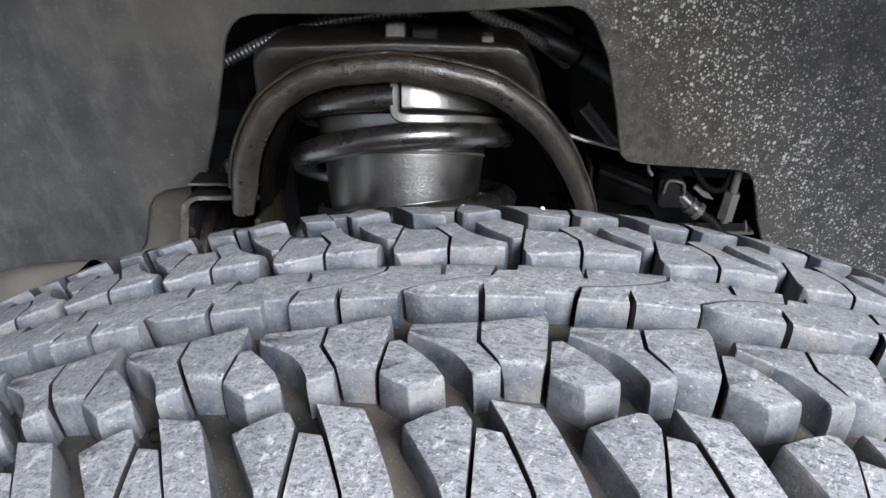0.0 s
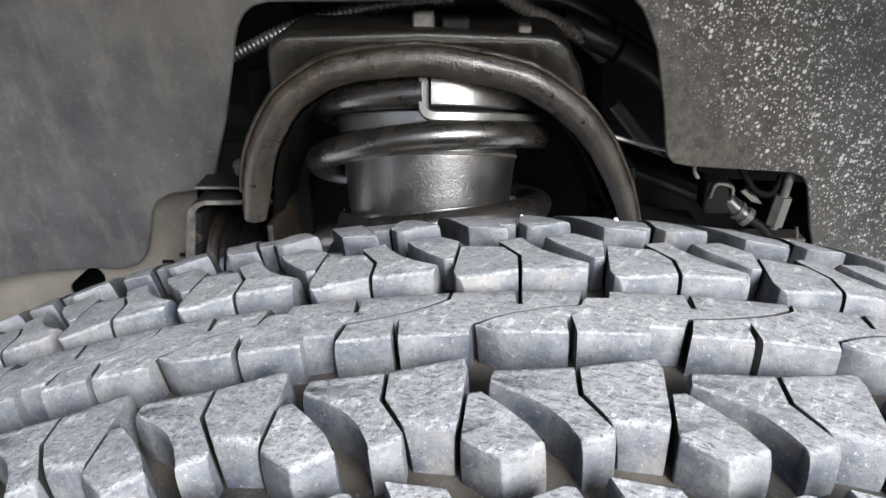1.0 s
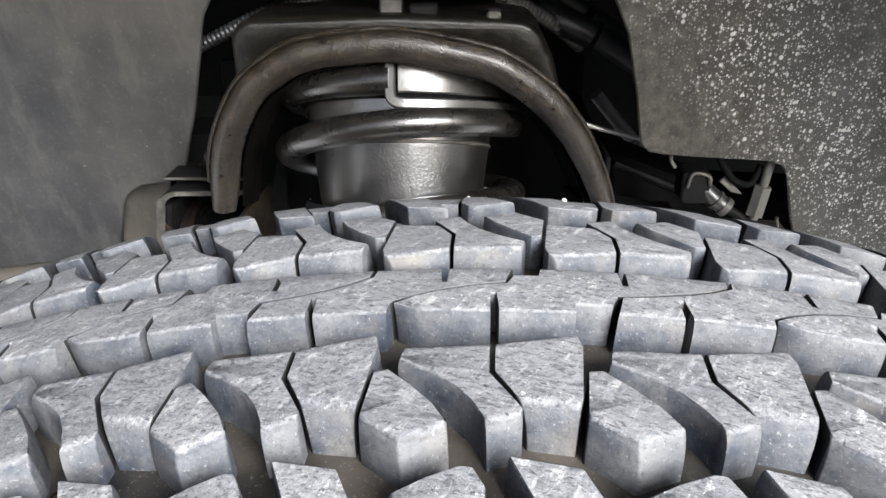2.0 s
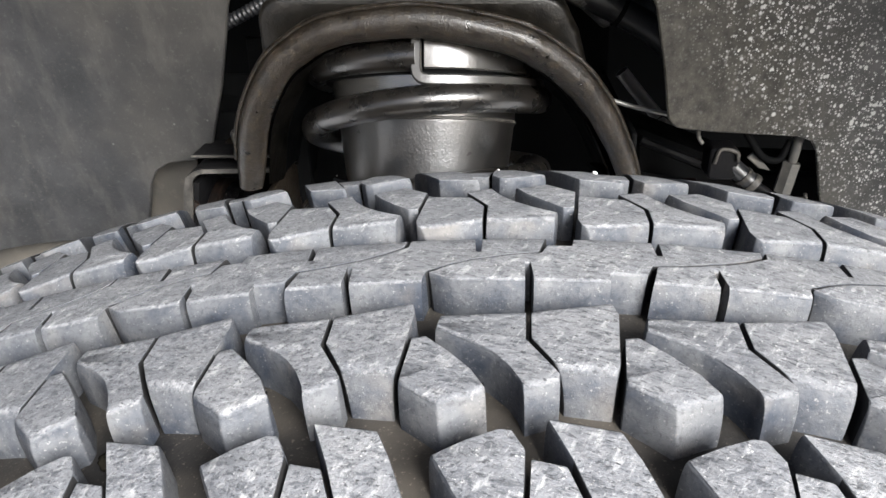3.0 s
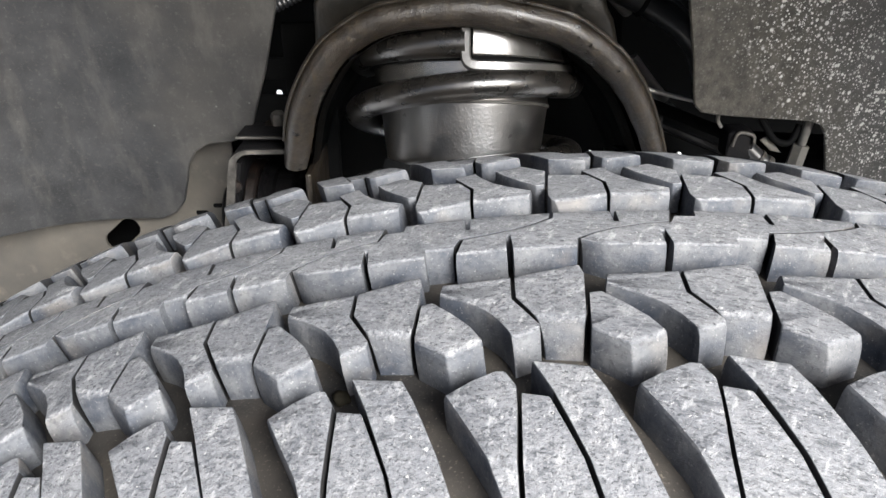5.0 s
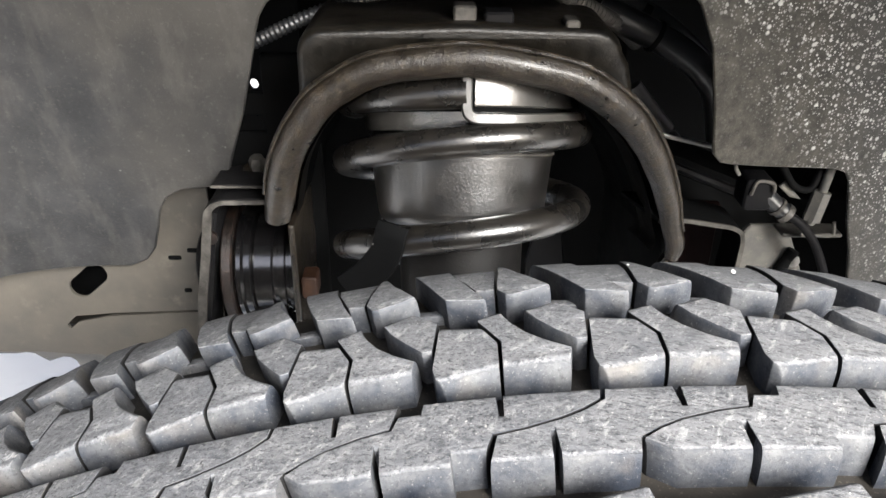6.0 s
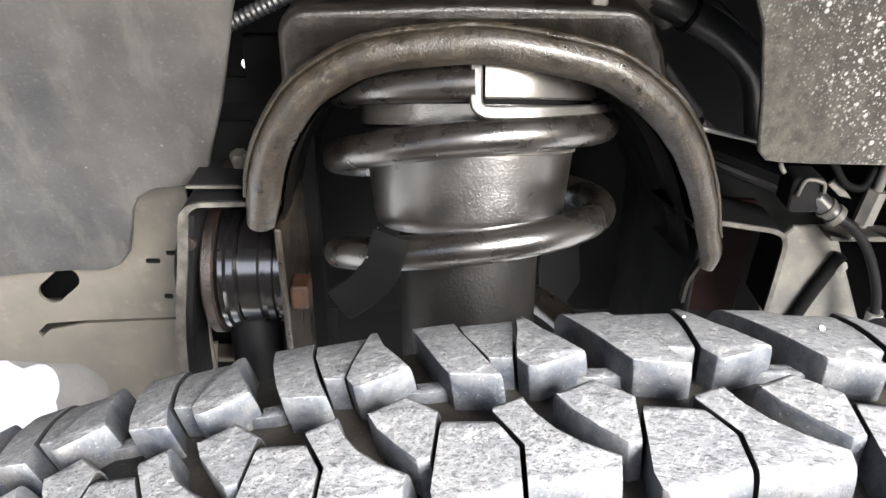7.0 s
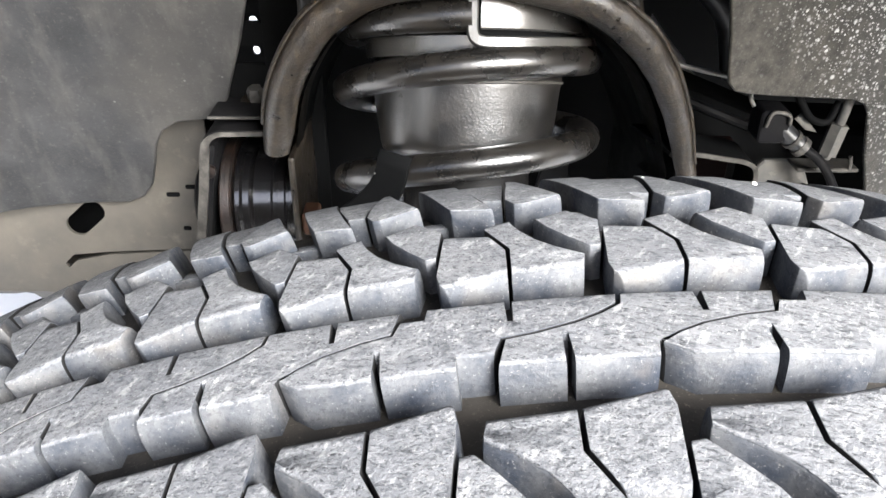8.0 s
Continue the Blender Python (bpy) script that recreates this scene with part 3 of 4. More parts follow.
RIGHT = [(-75.6, 882.4), (-29.2, 885.1), (44.4, 889), (64, 889.4), (71.7, 886.3), (77.5, 880.3), (87.1, 861.3), (95.4, 828.4), (99.1, 808.5), (100.9, 801.5), (105.7, 796.5), (113.4, 794.5),
         (131.7, 791.5), (178.8, 784.9), (187.3, 781.4), (192, 774.5), (200.3, 745.8), (208.7, 725.1), (220.6, 681.7), (240, 600), (440, 600), (440, 1150), (-440, 1150)]


def build_liner():
    liner = thing("wheel_arch_liner", (0, 0.27, 0.7), "dusty black plastic wheel-arch liner with a cut-out for the suspension", "liner", "", "structure")
    outline = [(x * MM, z * MM) for x, z in LEFT + RIGHT]
    bm = prism([[(x, 0.003, z) for x, z in outline], [(x, 0.0008, z) for x, z in outline], [(x, 0, z) for x, z in offset(outline, -0.0008)]])
    cut(bm, 0, [i * 0.02 for i in range(-21, 22)])
    cut(bm, 2, [0.6 + i * 0.03 for i in range(1, 20)])
    for f in bm.faces:
        f.material_index = 0
    for v in bm.verts:
        v.co.y += liner_y(v.co.x, v.co.z)
        v.co -= Vector((0, 0.27, 0.7))
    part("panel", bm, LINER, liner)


build_liner()


def build_fender():
    """The wing over the tyre, unseen and added to screen overhead light: liner roof and outer panel with its rolled
    lip.
    """
    at = (0, -0.13, 1.12)
    wing = thing("fender", at, "unseen wing panel added over the tyre to block overhead light", "fender", "", "structure")
    mid, r = Vector((0, 0, 0.40)), 0.72
    angles = [radians(a) for a in range(-80, 81, 5)]
    rings = []
    for a in angles:
        d = Vector((math.sin(a), 0, math.cos(a)))
        rings.append([mid + d * r + Vector((0, y, 0)) for y in (-0.13, 0.24)])
    bm = bmesh.new()
    vs = [[bm.verts.new(p) for p in row] for row in rings]
    for a, b in zip(vs, vs[1:]):
        bm.faces.new((a[0], a[1], b[1], b[0]))
    bmesh.ops.solidify(bm, geom=bm.faces[:], thickness=0.004)
    part("roof", shifted(bm, at), LINER, wing)
    lip = [row[0] + Vector((0, -0.006, 0)) for row in rings]
    part("lip", shifted(sweep(lip, ring(0.008, 10)), at), BLACK, wing, "", 60)
    o = [(p.x, p.z) for p in lip] + [(1.3, lip[-1].z), (1.3, 1.30), (-1.3, 1.30), (-1.3, lip[0].z)]
    bm = plate(o, 0.004, None, 0.001)
    bm.transform(Matrix.Translation((0, -0.14, 0)))
    part("panel", shifted(bm, at), BLACK, wing)


build_fender()

# ---------------------------------------------------------------- spring tower
HOOP_LINE = [(-131, 254.5, 762), (-129.1, 253, 772), (-122.6, 243.3, 797.4), (-114.3, 236.1, 816.4), (-102.6, 229.2, 834.4), (-91.6, 225.6, 844), (-72.4, 221.5, 854.8), (-40.4, 219.6, 859.6),
             (-20.8, 219.8, 859.3), (4.1, 221.6, 854.5), (21.3, 223.5, 849.4), (34.6, 226.6, 841.2), (48.2, 231.1, 829.6), (60.8, 237, 814), (70.8, 243.6, 796.6), (80.3, 251.5, 775.7),
             (85, 254, 760), (88.8, 254.5, 748), (88, 255, 739)]


def build_tower():
    tower = thing("spring_tower", (-0.03, 0.25, 0.72), "dusty black steel spring tower with a rolled hoop edge", "spring tower")
    base = Matrix.Translation((0.03, -0.25, -0.72))
    path = smooth_path([Vector(p) * MM for p in HOOP_LINE], 6)
    lip = [(-8.2, 3.5), (-8.6, 1.0), (-8.1, -0.4), (-7.1, -1.4), (-6.0, -2.8), (-4.4, -4.5), (-2.0, -6.0), (0.8, -6.6), (3.8, -5.9), (6.0, -3.8), (7.2, -1.6), (7.9, 0.4), (8.0, 2.2), (6.6, 3.6), (0, 1.6), (-6.4, 4.2)]
    def girth(t):
        """The roll is fullest over the crown and narrows down the rear leg."""
        ends = min(1.0, 0.80 + 2.5 * t, 0.72 + 4.5 * (1 - t))
        return ends * (1.0 - 0.34 * max(0.0, min(1.0, (t - 0.68) / 0.22)))
    bm = sweep(path, [(a * MM, b * MM) for a, b in lip], (0, 1, 0.1), girth)
    for v in bm.verts:
        v.co += v.normal * 0.0004 * noise.noise(v.co * 90) if v.normal.length else Vector((0, 0, 0))
    bm.transform(base)
    part("hoop", bm, HOOP, tower, "rolled edge, scuffed and caked with brown dust", 50)
    # turned-over edge along the outside of the roll
    bm = sweep(path[8:-10], [(7.4 * MM, -2.6 * MM), (8.3 * MM, -2.9 * MM), (9.2 * MM, -2.2 * MM), (9.3 * MM, -0.4 * MM), (7.6 * MM, -0.2 * MM)], (0, 1, 0.1), lambda t: girth(0.06 + 0.86 * t))
    for v in bm.verts:
        v.co += v.normal * 0.0003 * noise.noise(v.co * 160)
    bm.transform(base)
    part("edge_bead", bm, HOOP, tower, "thin turned-over edge, rubbed in places", 50)
    # walls of the hood, running back and down from the hoop
    c = Vector((-0.024, 0, 0.775))
    def hood(name, steps, mat, label=""):
        bm, rows = bmesh.new(), []
        for p in path:
            q = Vector((p.x, 0, p.z)) - c
            rows.append([bm.verts.new(c + q * k + Vector((0, p.y + d, -0.30 * d))) for d, k in steps])
        for a, b in zip(rows, rows[1:]):
            for i in range(len(steps) - 1):
                bm.faces.new((a[i], b[i], b[i + 1], a[i + 1]))
        bmesh.ops.solidify(bm, geom=bm.faces[:], thickness=0.0025)
        bm.transform(base)
        part(name, bm, mat, tower, label, 40)
    # lighter paint at the mouth, near-black behind: light falloff put into two coats
    hood("hood_wall", ((0.003, 0.905), (0.012, 0.91), (0.030, 0.93), (0.055, 0.95)), CAP, "dusty inner wall of the hood, lighter paint at its lit mouth")
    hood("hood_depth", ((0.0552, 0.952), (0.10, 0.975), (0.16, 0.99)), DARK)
    # boxed cap behind the hoop, with a turned-down front edge
    o = [(p[0] * MM, p[2] * MM) for p in HOOP_LINE[3:14]]
    o += [(0.0545, 0.838), (0.0515, 0.848)] + [(0.031 + 0.0165 * math.cos(radians(a)), 0.852 + 0.0155 * math.sin(radians(a))) for a in range(10, 91, 10)]
    o += [(-0.030, 0.8710)] + [(-0.0985 + 0.0125 * math.cos(radians(a)), 0.8565 + 0.0135 * math.sin(radians(a))) for a in range(90, 181, 10)] + [(-0.1118, 0.839)]
    bm = prism([[(x, y, z) for x, z in offset(o, -inset)] for y, inset in ((0.07, 0.0), (0.0075, 0.0), (0.0046, 0.0003), (0.0024, 0.0010), (0.0008, 0.0022), (0.0, 0.0038))])
    for f in bm.faces:
        f.material_index = 0
    for v in bm.verts:
        v.co.y += 0.243 + 0.10 * (v.co.x + 0.03) - 0.20 * (v.co.z - 0.86)
    bm.transform(base)
    part("cap", bm, CAP, tower, "boxed cap with a pressed rim and a film of dust", 60)
    # thin flange below the rear leg of the hoop
    tail = smooth_path([Vector(p) * MM for p in ((86.5, 256, 743), (83.5, 257, 736), (81, 258, 728), (80.5, 259, 716))], 4)
    bm = sweep(tail, [(-0.0009, -0.0008), (0.0009, -0.0008), (0.0008, 0.004), (-0.0008, 0.004)], (0, 1, 0))
    bm.transform(base)
    part("leg_flange", bm, CAP, tower, "", 50)
    bm = plate([(0.0333, 0.7305), (0.043, 0.7285), (0.0522, 0.6543), (0.0399, 0.6316), (0.0247, 0.6316), (0.0221, 0.6688)], 0.004, None, 0.001)
    bm.transform(base @ Matrix.Translation((0, 0.375, 0)))
    part("inner_strut", bm, BLACK, tower, "dull strut behind the spring")
    bm = box(0.0845, 0.266, 0.58, 0.0875, 0.42, 0.790, 0.001)
    bm.transform(base)
    part("skirt", bm, DARK, tower)
    # near-black sheet added for the unlit depth of the hood
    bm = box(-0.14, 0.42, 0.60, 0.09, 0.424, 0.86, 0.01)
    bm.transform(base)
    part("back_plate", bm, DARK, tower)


build_tower()

# ---------------------------------------------------------------- coil spring and its seat
C_UP = Vector((-0.0305, 0.281, 0.800))
AXIS = Matrix.Translation(C_UP) @ Matrix.Rotation(-radians(20), 4, "X")
SEAT_LOW = AXIS @ Vector((0, 0, -0.14))


def spring_height(a):
    knots = [(-70, 0.0215), (0, 0.0215), (90, 0.0195), (180, 0.012), (270, 0.0045), (360, 0.0), (450, -0.0135), (540, -0.0245), (630, -0.0345), (720, -0.046), (810, -0.0586), (900, -0.080), (1080, -0.150), (1300, -0.20)]
    for (a0, h0), (a1, h1) in zip(knots, knots[1:]):
        if a <= a1:
            t = (a - a0) / (a1 - a0)
            return h0 + (h1 - h0) * t
    return knots[-1][1]


def build_spring():
    spring = thing("coil_spring", tuple(SEAT_LOW), "glossy black coil spring under the tower", "spring")
    inv = Matrix.Translation(spring.location).inverted()
    pts = []
    for i in range(0, 1081, 6):
        a = radians(i)
        r = 0.0615 + 0.0022 * min(1.0, max(0.0, (i - 150) / 120))
        h = sum(spring_height(i + d) for d in range(-36, 37, 6)) / 13 if i > 60 else spring_height(i)
        pts.append(inv @ AXIS @ Vector((-r * math.sin(a), -r * math.cos(a), h)))
    part("end_turn", sweep(pts[:46], ring(0.0076, 20)), COIL, spring, "", 60)
    part("coil", sweep(pts[45:], ring(0.0076, 20)), COIL, spring, "", 60)


def build_seat():
    seat = thing("shock_absorber", tuple(SEAT_LOW), "black shock absorber with bump-stop cup and glossy upper seat", "shock absorber")
    m = Matrix.Translation(seat.location).inverted() @ AXIS
    part("cup", lathe([(0.030, 0.003), (0.0485, 0.003), (0.0503, 0.001), (0.0503, -0.0085), (0.0496, -0.0110), (0.0462, -0.0380), (0.0450, -0.0425), (0.042, -0.0450), (0.030, -0.0455)], m, 64), CUP, seat, "satin black cup", 40)
    part("cup_rim", lathe([(0.0501, -0.0070), (0.0511, -0.0074), (0.0511, -0.0086), (0.0501, -0.0090)], m, 64, True), EDGE, seat, "rim rubbed pale", 40)
    part("damper", lathe([(0.020, -0.042), (0.0335, -0.047), (0.0345, -0.053), (0.0335, -0.085), (0.0325, -0.14), (0.020, -0.141)], m), DAMPER, seat, "dull black damper body", 40)
    part("neck", lathe([(0.02, 0.003), (0.053, 0.004), (0.0545, 0.0155), (0.02, 0.017)], m), NECK, seat, "satin collar above the cup", 40)
    # added core: its near-black colour supplies the shade of the groove
    part("core", lathe([(0.02, 0.013), (0.0570, 0.0130), (0.0580, 0.0145), (0.0580, 0.044), (0.02, 0.045)], m), DARK, seat, "near-black core added to darken the seat's groove", 40)
    # stepped lip of the seat, against the end of the coil
    def at(deg, h, r=0.0655):
        a = radians(deg)
        return m @ Vector((r * math.sin(a), -r * math.cos(a), h))
    path = [at(0.0, h) for h in (0.034, 0.030, 0.024, 0.0185)] + [at(0.2, 0.0138), at(1.2, 0.0112), at(3.6, 0.0098)] + [at(7 + 6 * i, 0.0095 + 0.00002 * i * i) for i in range(13)]
    part("lip", sweep(smooth_path(path, 3), [(-0.0027, -0.004), (0.0027, -0.004), (0.0027, 0.0006), (0.0019, 0.0016), (-0.0019, 0.0016), (-0.0027, 0.0006)], m.to_3x3() @ Vector((0, -1, 0))), LIP, seat, "stepped glossy lip", 40)
    # bright pressed face inside the lip, parted from it by a dark groove
    bm, rows = bmesh.new(), []
    for deg in [3.6 + 4 * i for i in range(22)]:
        rows.append([bm.verts.new(at(deg, h, r)) for h, r in ((0.0150, 0.0595), (0.0150, 0.0625), (0.0158, 0.0634), (0.0175, 0.0636), (0.034, 0.0636), (0.034, 0.0595))])
    for a, b in zip(rows, rows[1:]):
        for i in range(6):
            bm.faces.new((a[i], a[(i + 1) % 6], b[(i + 1) % 6], b[i]))
    bm.faces.new(rows[0]), bm.faces.new(rows[-1][::-1])
    bmesh.ops.recalc_face_normals(bm, faces=bm.faces)
    part("crown", bm, SEAT, seat, "bright glossy pressed face", 40)


build_spring()
build_seat()

# ---------------------------------------------------------------- frame rail, arm bracket and bushing
def tube(pts, r, at, n=12, per=8, squash=1.0, scale=None):
    return shifted(sweep(smooth_path([Vector(p) for p in pts], per), ring(r, n, squash), None, scale), at)


def build_rail():
    at = (-0.30, 0.33, 0.62)
    rail = thing("frame_rail", off(at, -0.8, 0, -3.2), "dusty steel frame rail with an oval hole and an open seam", "frame rail")
    hole = []
    for cx, cz, a0 in ((-0.2692, 0.6900, -45), (-0.2808, 0.6800, 135)):
        hole += [(cx + 0.0076 * math.cos(radians(a0 + d)), cz + 0.0076 * math.sin(radians(a0 + d))) for d in range(0, 181, 15)]
    top = max(range(len(hole)), key=lambda i: hole[i][1])
    hole = [hole[(top - i) % len(hole)] for i in range(len(hole))]
    o = [(-0.70, 0.6275), (-0.335, 0.629), (-0.30, 0.6255), (-0.21, 0.6235), (-0.188, 0.623), (-0.188, 0.6605), (-0.21, 0.6605), (-0.265, 0.6570),
         (-0.288, 0.6522), (-0.2945, 0.6465), (-0.2965, 0.6498), (-0.289, 0.6570), (-0.265, 0.6593), (-0.21, 0.6620), (-0.188, 0.6622), (-0.188, 0.764), (-0.200, 0.775), (hole[0][0] + 0.0002, 0.78)]
    o += hole + [(hole[0][0] - 0.0002, hole[0][1]), (hole[0][0] - 0.0002, 0.78), (-0.70, 0.78)]
    rings = [[(x, 0.0022, z) for x, z in o], [(x, 0, z) for x, z in o]]
    bm = prism(rings)
    bm.transform(Matrix.Translation((0, 0.325, 0)))
    part("web", shifted(bm, at), [RAIL, RAIL], rail, "", 30)
    part("flange", shifted(box(-0.70, 0.331, 0.622, -0.15, 0.40, 0.626, 0.001), at), RAIL, rail)
    part("inner_web", shifted(box(-0.70, 0.40, 0.622, -0.15, 0.404, 0.70, 0.001), at), DARK, rail)
    tab = [(-0.4447, 0.6296), (-0.4531, 0.6055), (-0.3549, 0.6054), (-0.3468, 0.6065), (-0.3408, 0.6055), (-0.3362, 0.6016), (-0.3314, 0.5986), (-0.3262, 0.6006), (-0.3206, 0.6026), (-0.3152, 0.6021), (-0.3115, 0.5992), (-0.3096, 0.5937), (-0.3096, 0.5861), (-0.3118, 0.5779), (-0.3161, 0.5695), (-0.3167, 0.5616), (-0.311, 0.5536), (-0.3083, 0.5272), (-0.1988, 0.5276), (-0.1865, 0.6307)]
    bm = plate(tab, 0.004, None, 0.001)
    bm.transform(Matrix.Translation((0, 0.352, 0)))
    part("tab", shifted(bm, at), CONDUIT, rail, "pale grey plate with a scalloped edge")
    apron = [(-0.2950, 0.6390), (-0.2929, 0.6326), (-0.2854, 0.6243), (-0.2746, 0.6187), (-0.2688, 0.614), (-0.2644, 0.6054), (-0.2641, 0.5907), (-0.2679, 0.5601), (-0.1975, 0.5604), (-0.1863, 0.6390)]
    bm = plate(apron, 0.003, None, 0.001)
    bm.transform(Matrix.Translation((0, 0.3285, 0)))
    part("apron", shifted(bm, at), RAIL, rail, "dusty plate with a curved edge below the rail")
    for x, z, w in ((-0.2190, 0.7015, 0.0085), (-0.2060, 0.7070, 0.0075), (-0.2120, 0.6765, 0.0050)):
        part("plug", shifted(box(x, 0.3235, z, x + w, 0.326, z + 0.003, 0.001), at), DARK, rail)


def build_bracket():
    at = (-0.155, 0.29, 0.62)
    br = thing("arm_bracket", off(at, 2.3, 0, -1.2), "folded black steel bracket with rust holding a rubber bushing", "bracket")
    bend = [(-0.1935, 0.600), (-0.1895, 0.680), (-0.1805, 0.735), (-0.1768, 0.757), (-0.1745, 0.7635), (-0.168, 0.7675), (-0.158, 0.7682), (-0.125, 0.769)]
    path = smooth_path([Vector((x, 0.290, z)) for x, z in bend], 6)
    fold = part("fold", shifted(sweep(path, [(-0.0010, -0.021), (0.0010, -0.021), (0.0010, 0.03), (-0.0010, 0.03)], (0, 1, 0)), at), BLACK, br, "folded black plate")
    path = smooth_path([Vector((x, 0.2680, z)) for x, z in bend], 6)
    part("worn_edge", shifted(sweep(path, [(-0.0042, -0.0008), (0.0010, -0.0008), (0.0010, 0.0008), (-0.0042, 0.0008)], (0, 1, 0), lambda t: max(0.5, min(1.0, 1.9 - 2.0 * t))), at), EDGE, fold, "edge worn bright")
    flange = part("upper_flange", shifted(box(-0.172, 0.272, 0.7735, -0.125, 0.300, 0.7762, 0.001), at), BLACK, br)
    part("worn_edge", shifted(box(-0.172, 0.2700, 0.7748, -0.125, 0.2716, 0.7762, 0.0006), at), EDGE, flange, "edge worn bright")
    part("gusset", shifted(box(-0.170, 0.300, 0.7690, -0.125, 0.303, 0.7735, 0.001), at), HOOP, br)
    path = smooth_path([Vector((x + 0.0035, 0.290, z)) for x, z in bend[1:4]], 6)
    part("inner_cheek", shifted(sweep(path, [(-0.0015, -0.014), (0.0015, -0.014), (0.0015, 0.03), (-0.0015, 0.03)], (0, 1, 0)), at), BLACK, br, "dark inner cheek")
    part("side_plate", shifted(box(-0.1310, 0.270, 0.600, -0.1275, 0.34, 0.752, 0.001), at), HOOP, br, "rust-spotted side plate")
    # added dark plate, post and bar screen bright gaps behind the bracket
    part("rear_plate", shifted(box(-0.205, 0.346, 0.600, -0.1530, 0.350, 0.7805, 0.001), at), DARK, br)
    part("rear_post", shifted(box(-0.1548, 0.3462, 0.600, -0.120, 0.352, 0.830, 0.001), at), DARK, br)
    part("rear_bar", shifted(box(-0.190, 0.3464, 0.7912, -0.130, 0.3506, 0.8061, 0.001), at), DARK, br)
    m = Matrix.Translation(Vector((-0.1785, 0.312, 0.706)) - Vector(at)) @ Matrix.Rotation(math.pi / 2, 4, "Y")
    bush = part("bushing", lathe([(0.010, 0.0215), (0.0315, 0.0215), (0.0325, 0.0225), (0.0325, 0.0325), (0.0300, 0.0335), (0.0300, 0.0360), (0.0330, 0.0368), (0.0330, 0.0405), (0.0305, 0.0412),
                                  (0.0305, 0.0425), (0.0330, 0.0432), (0.0330, 0.0462), (0.010, 0.0470)], m), BUSH, br, "shiny black rubber bushing", 30)
    part("outer_washer", lathe([(0.010, 0.0035), (0.0375, 0.0035), (0.0385, 0.0045), (0.0385, 0.0095), (0.0370, 0.0105), (0.010, 0.0105)], m), RUST, bush, "rusty flange washer")
    part("collar", lathe([(0.010, 0.0112), (0.0350, 0.0112), (0.0362, 0.0125), (0.0362, 0.0150), (0.0345, 0.0165), (0.0345, 0.0200), (0.033, 0.0208), (0.010, 0.0208)], m), BUSH, bush, "dark collar")
    part("inner_ring", lathe([(0.010, 0.0472), (0.0335, 0.0472), (0.0345, 0.0480), (0.0345, 0.0500), (0.0335, 0.0508), (0.010, 0.0508)], m), RUST, bush, "rusty inner ring")
    part("outer_boss", lathe([(0.003, -0.0155), (0.0205, -0.0155), (0.0225, -0.0140), (0.0225, -0.0120), (0.003, -0.0120)], m), BLACK, br, "dark boss beside the rail")
    part("cheek_bolt", lathe([(0.001, 0.0), (0.0040, 0.0003), (0.0040, 0.003), (0.001, 0.0035)], Matrix.Translation(Vector((-0.1765, 0.276, 0.742)) - Vector(at)) @ Matrix.Rotation(math.pi / 2, 4, "X"), 10), RUST, br)
    part("arm", tube([(-0.158, 0.318, 0.690), (-0.155, 0.300, 0.660), (-0.148, 0.285, 0.610)], 0.015, at, 14), BLACK, br)
    part("nut", shifted(box(-0.1265, 0.272, 0.702, -0.117, 0.286, 0.7165, 0.002), at), NUT, br, "square rust-brown nut")
    m = Matrix.Translation(Vector((-0.150, 0.296, 0.776)) - Vector(at)) @ Matrix.Rotation(radians(12), 4, "X")
    stud = part("stud", lathe([(0.001, 0.0), (0.0050, 0.0), (0.0052, 0.006), (0.0040, 0.0085), (0.001, 0.009)], m, 6), EDGE, br, "dull bolt head")
    part("washer", lathe([(0.002, -0.001), (0.0088, -0.001), (0.0090, 0.0008), (0.002, 0.0012)], m, 24), HOOP, stud)


def build_link():
    at = (-0.08, 0.214, 0.74)
    link = thing("damper_link", at, "curved flat dark steel link crossing the coil", "link")
    path = smooth_path([Vector(p) for p in [(-0.0655, 0.2065, 0.7838), (-0.067, 0.2045, 0.7791), (-0.0679, 0.205, 0.7741), (-0.0709, 0.2075, 0.7648), (-0.0785, 0.213, 0.7524), (-0.0912, 0.222, 0.7378)]], 6)
    part("blade", shifted(sweep(path, [(-0.0085, 0.0014), (-0.0080, 0.0), (-0.0060, -0.0006), (0.0060, -0.0006), (0.0080, 0.0), (0.0085, 0.0014), (0.0060, 0.0030), (-0.0060, 0.0030)], (0.45, 0.89, 0)), at), DARK, link, "", 50)
    for p, r in ((Vector((-0.0751, 0.2035, 0.7749)), 0.0005), (Vector((-0.0705, 0.2085, 0.7861)), 0.0003)):
        part("rivet", lathe([(r * 0.2, 0.0), (r, 0.0001), (r, 0.0006), (r * 0.3, 0.0009)], Matrix.Translation(p - Vector(at)) @ Matrix.Rotation(math.pi / 2, 4, "X"), 10), EDGE, link, "small bright rivet")


def ribbed(pts, r, at):
    """Corrugated sleeve, one rib every 3 mm."""
    path = smooth_path([Vector(p) for p in pts], 40)
    run = [0.0]
    for a, b in zip(path, path[1:]):
        run.append(run[-1] + (b - a).length)
    ribs = max(1, round(run[-1] / 0.0030))
    even = []
    for i in range(ribs * 4 + 1):
        d = run[-1] * i / (ribs * 4)
        k = next((j for j in range(1, len(run)) if run[j] >= d), len(run) - 1)
        even.append(path[k - 1].lerp(path[k], (d - run[k - 1]) / max(1e-9, run[k] - run[k - 1])))
    last = len(even) - 1
    return shifted(sweep(even, ring(r, 14), None, lambda t: 1.0 if round(t * last) % 4 < 2 else 0.80), at)


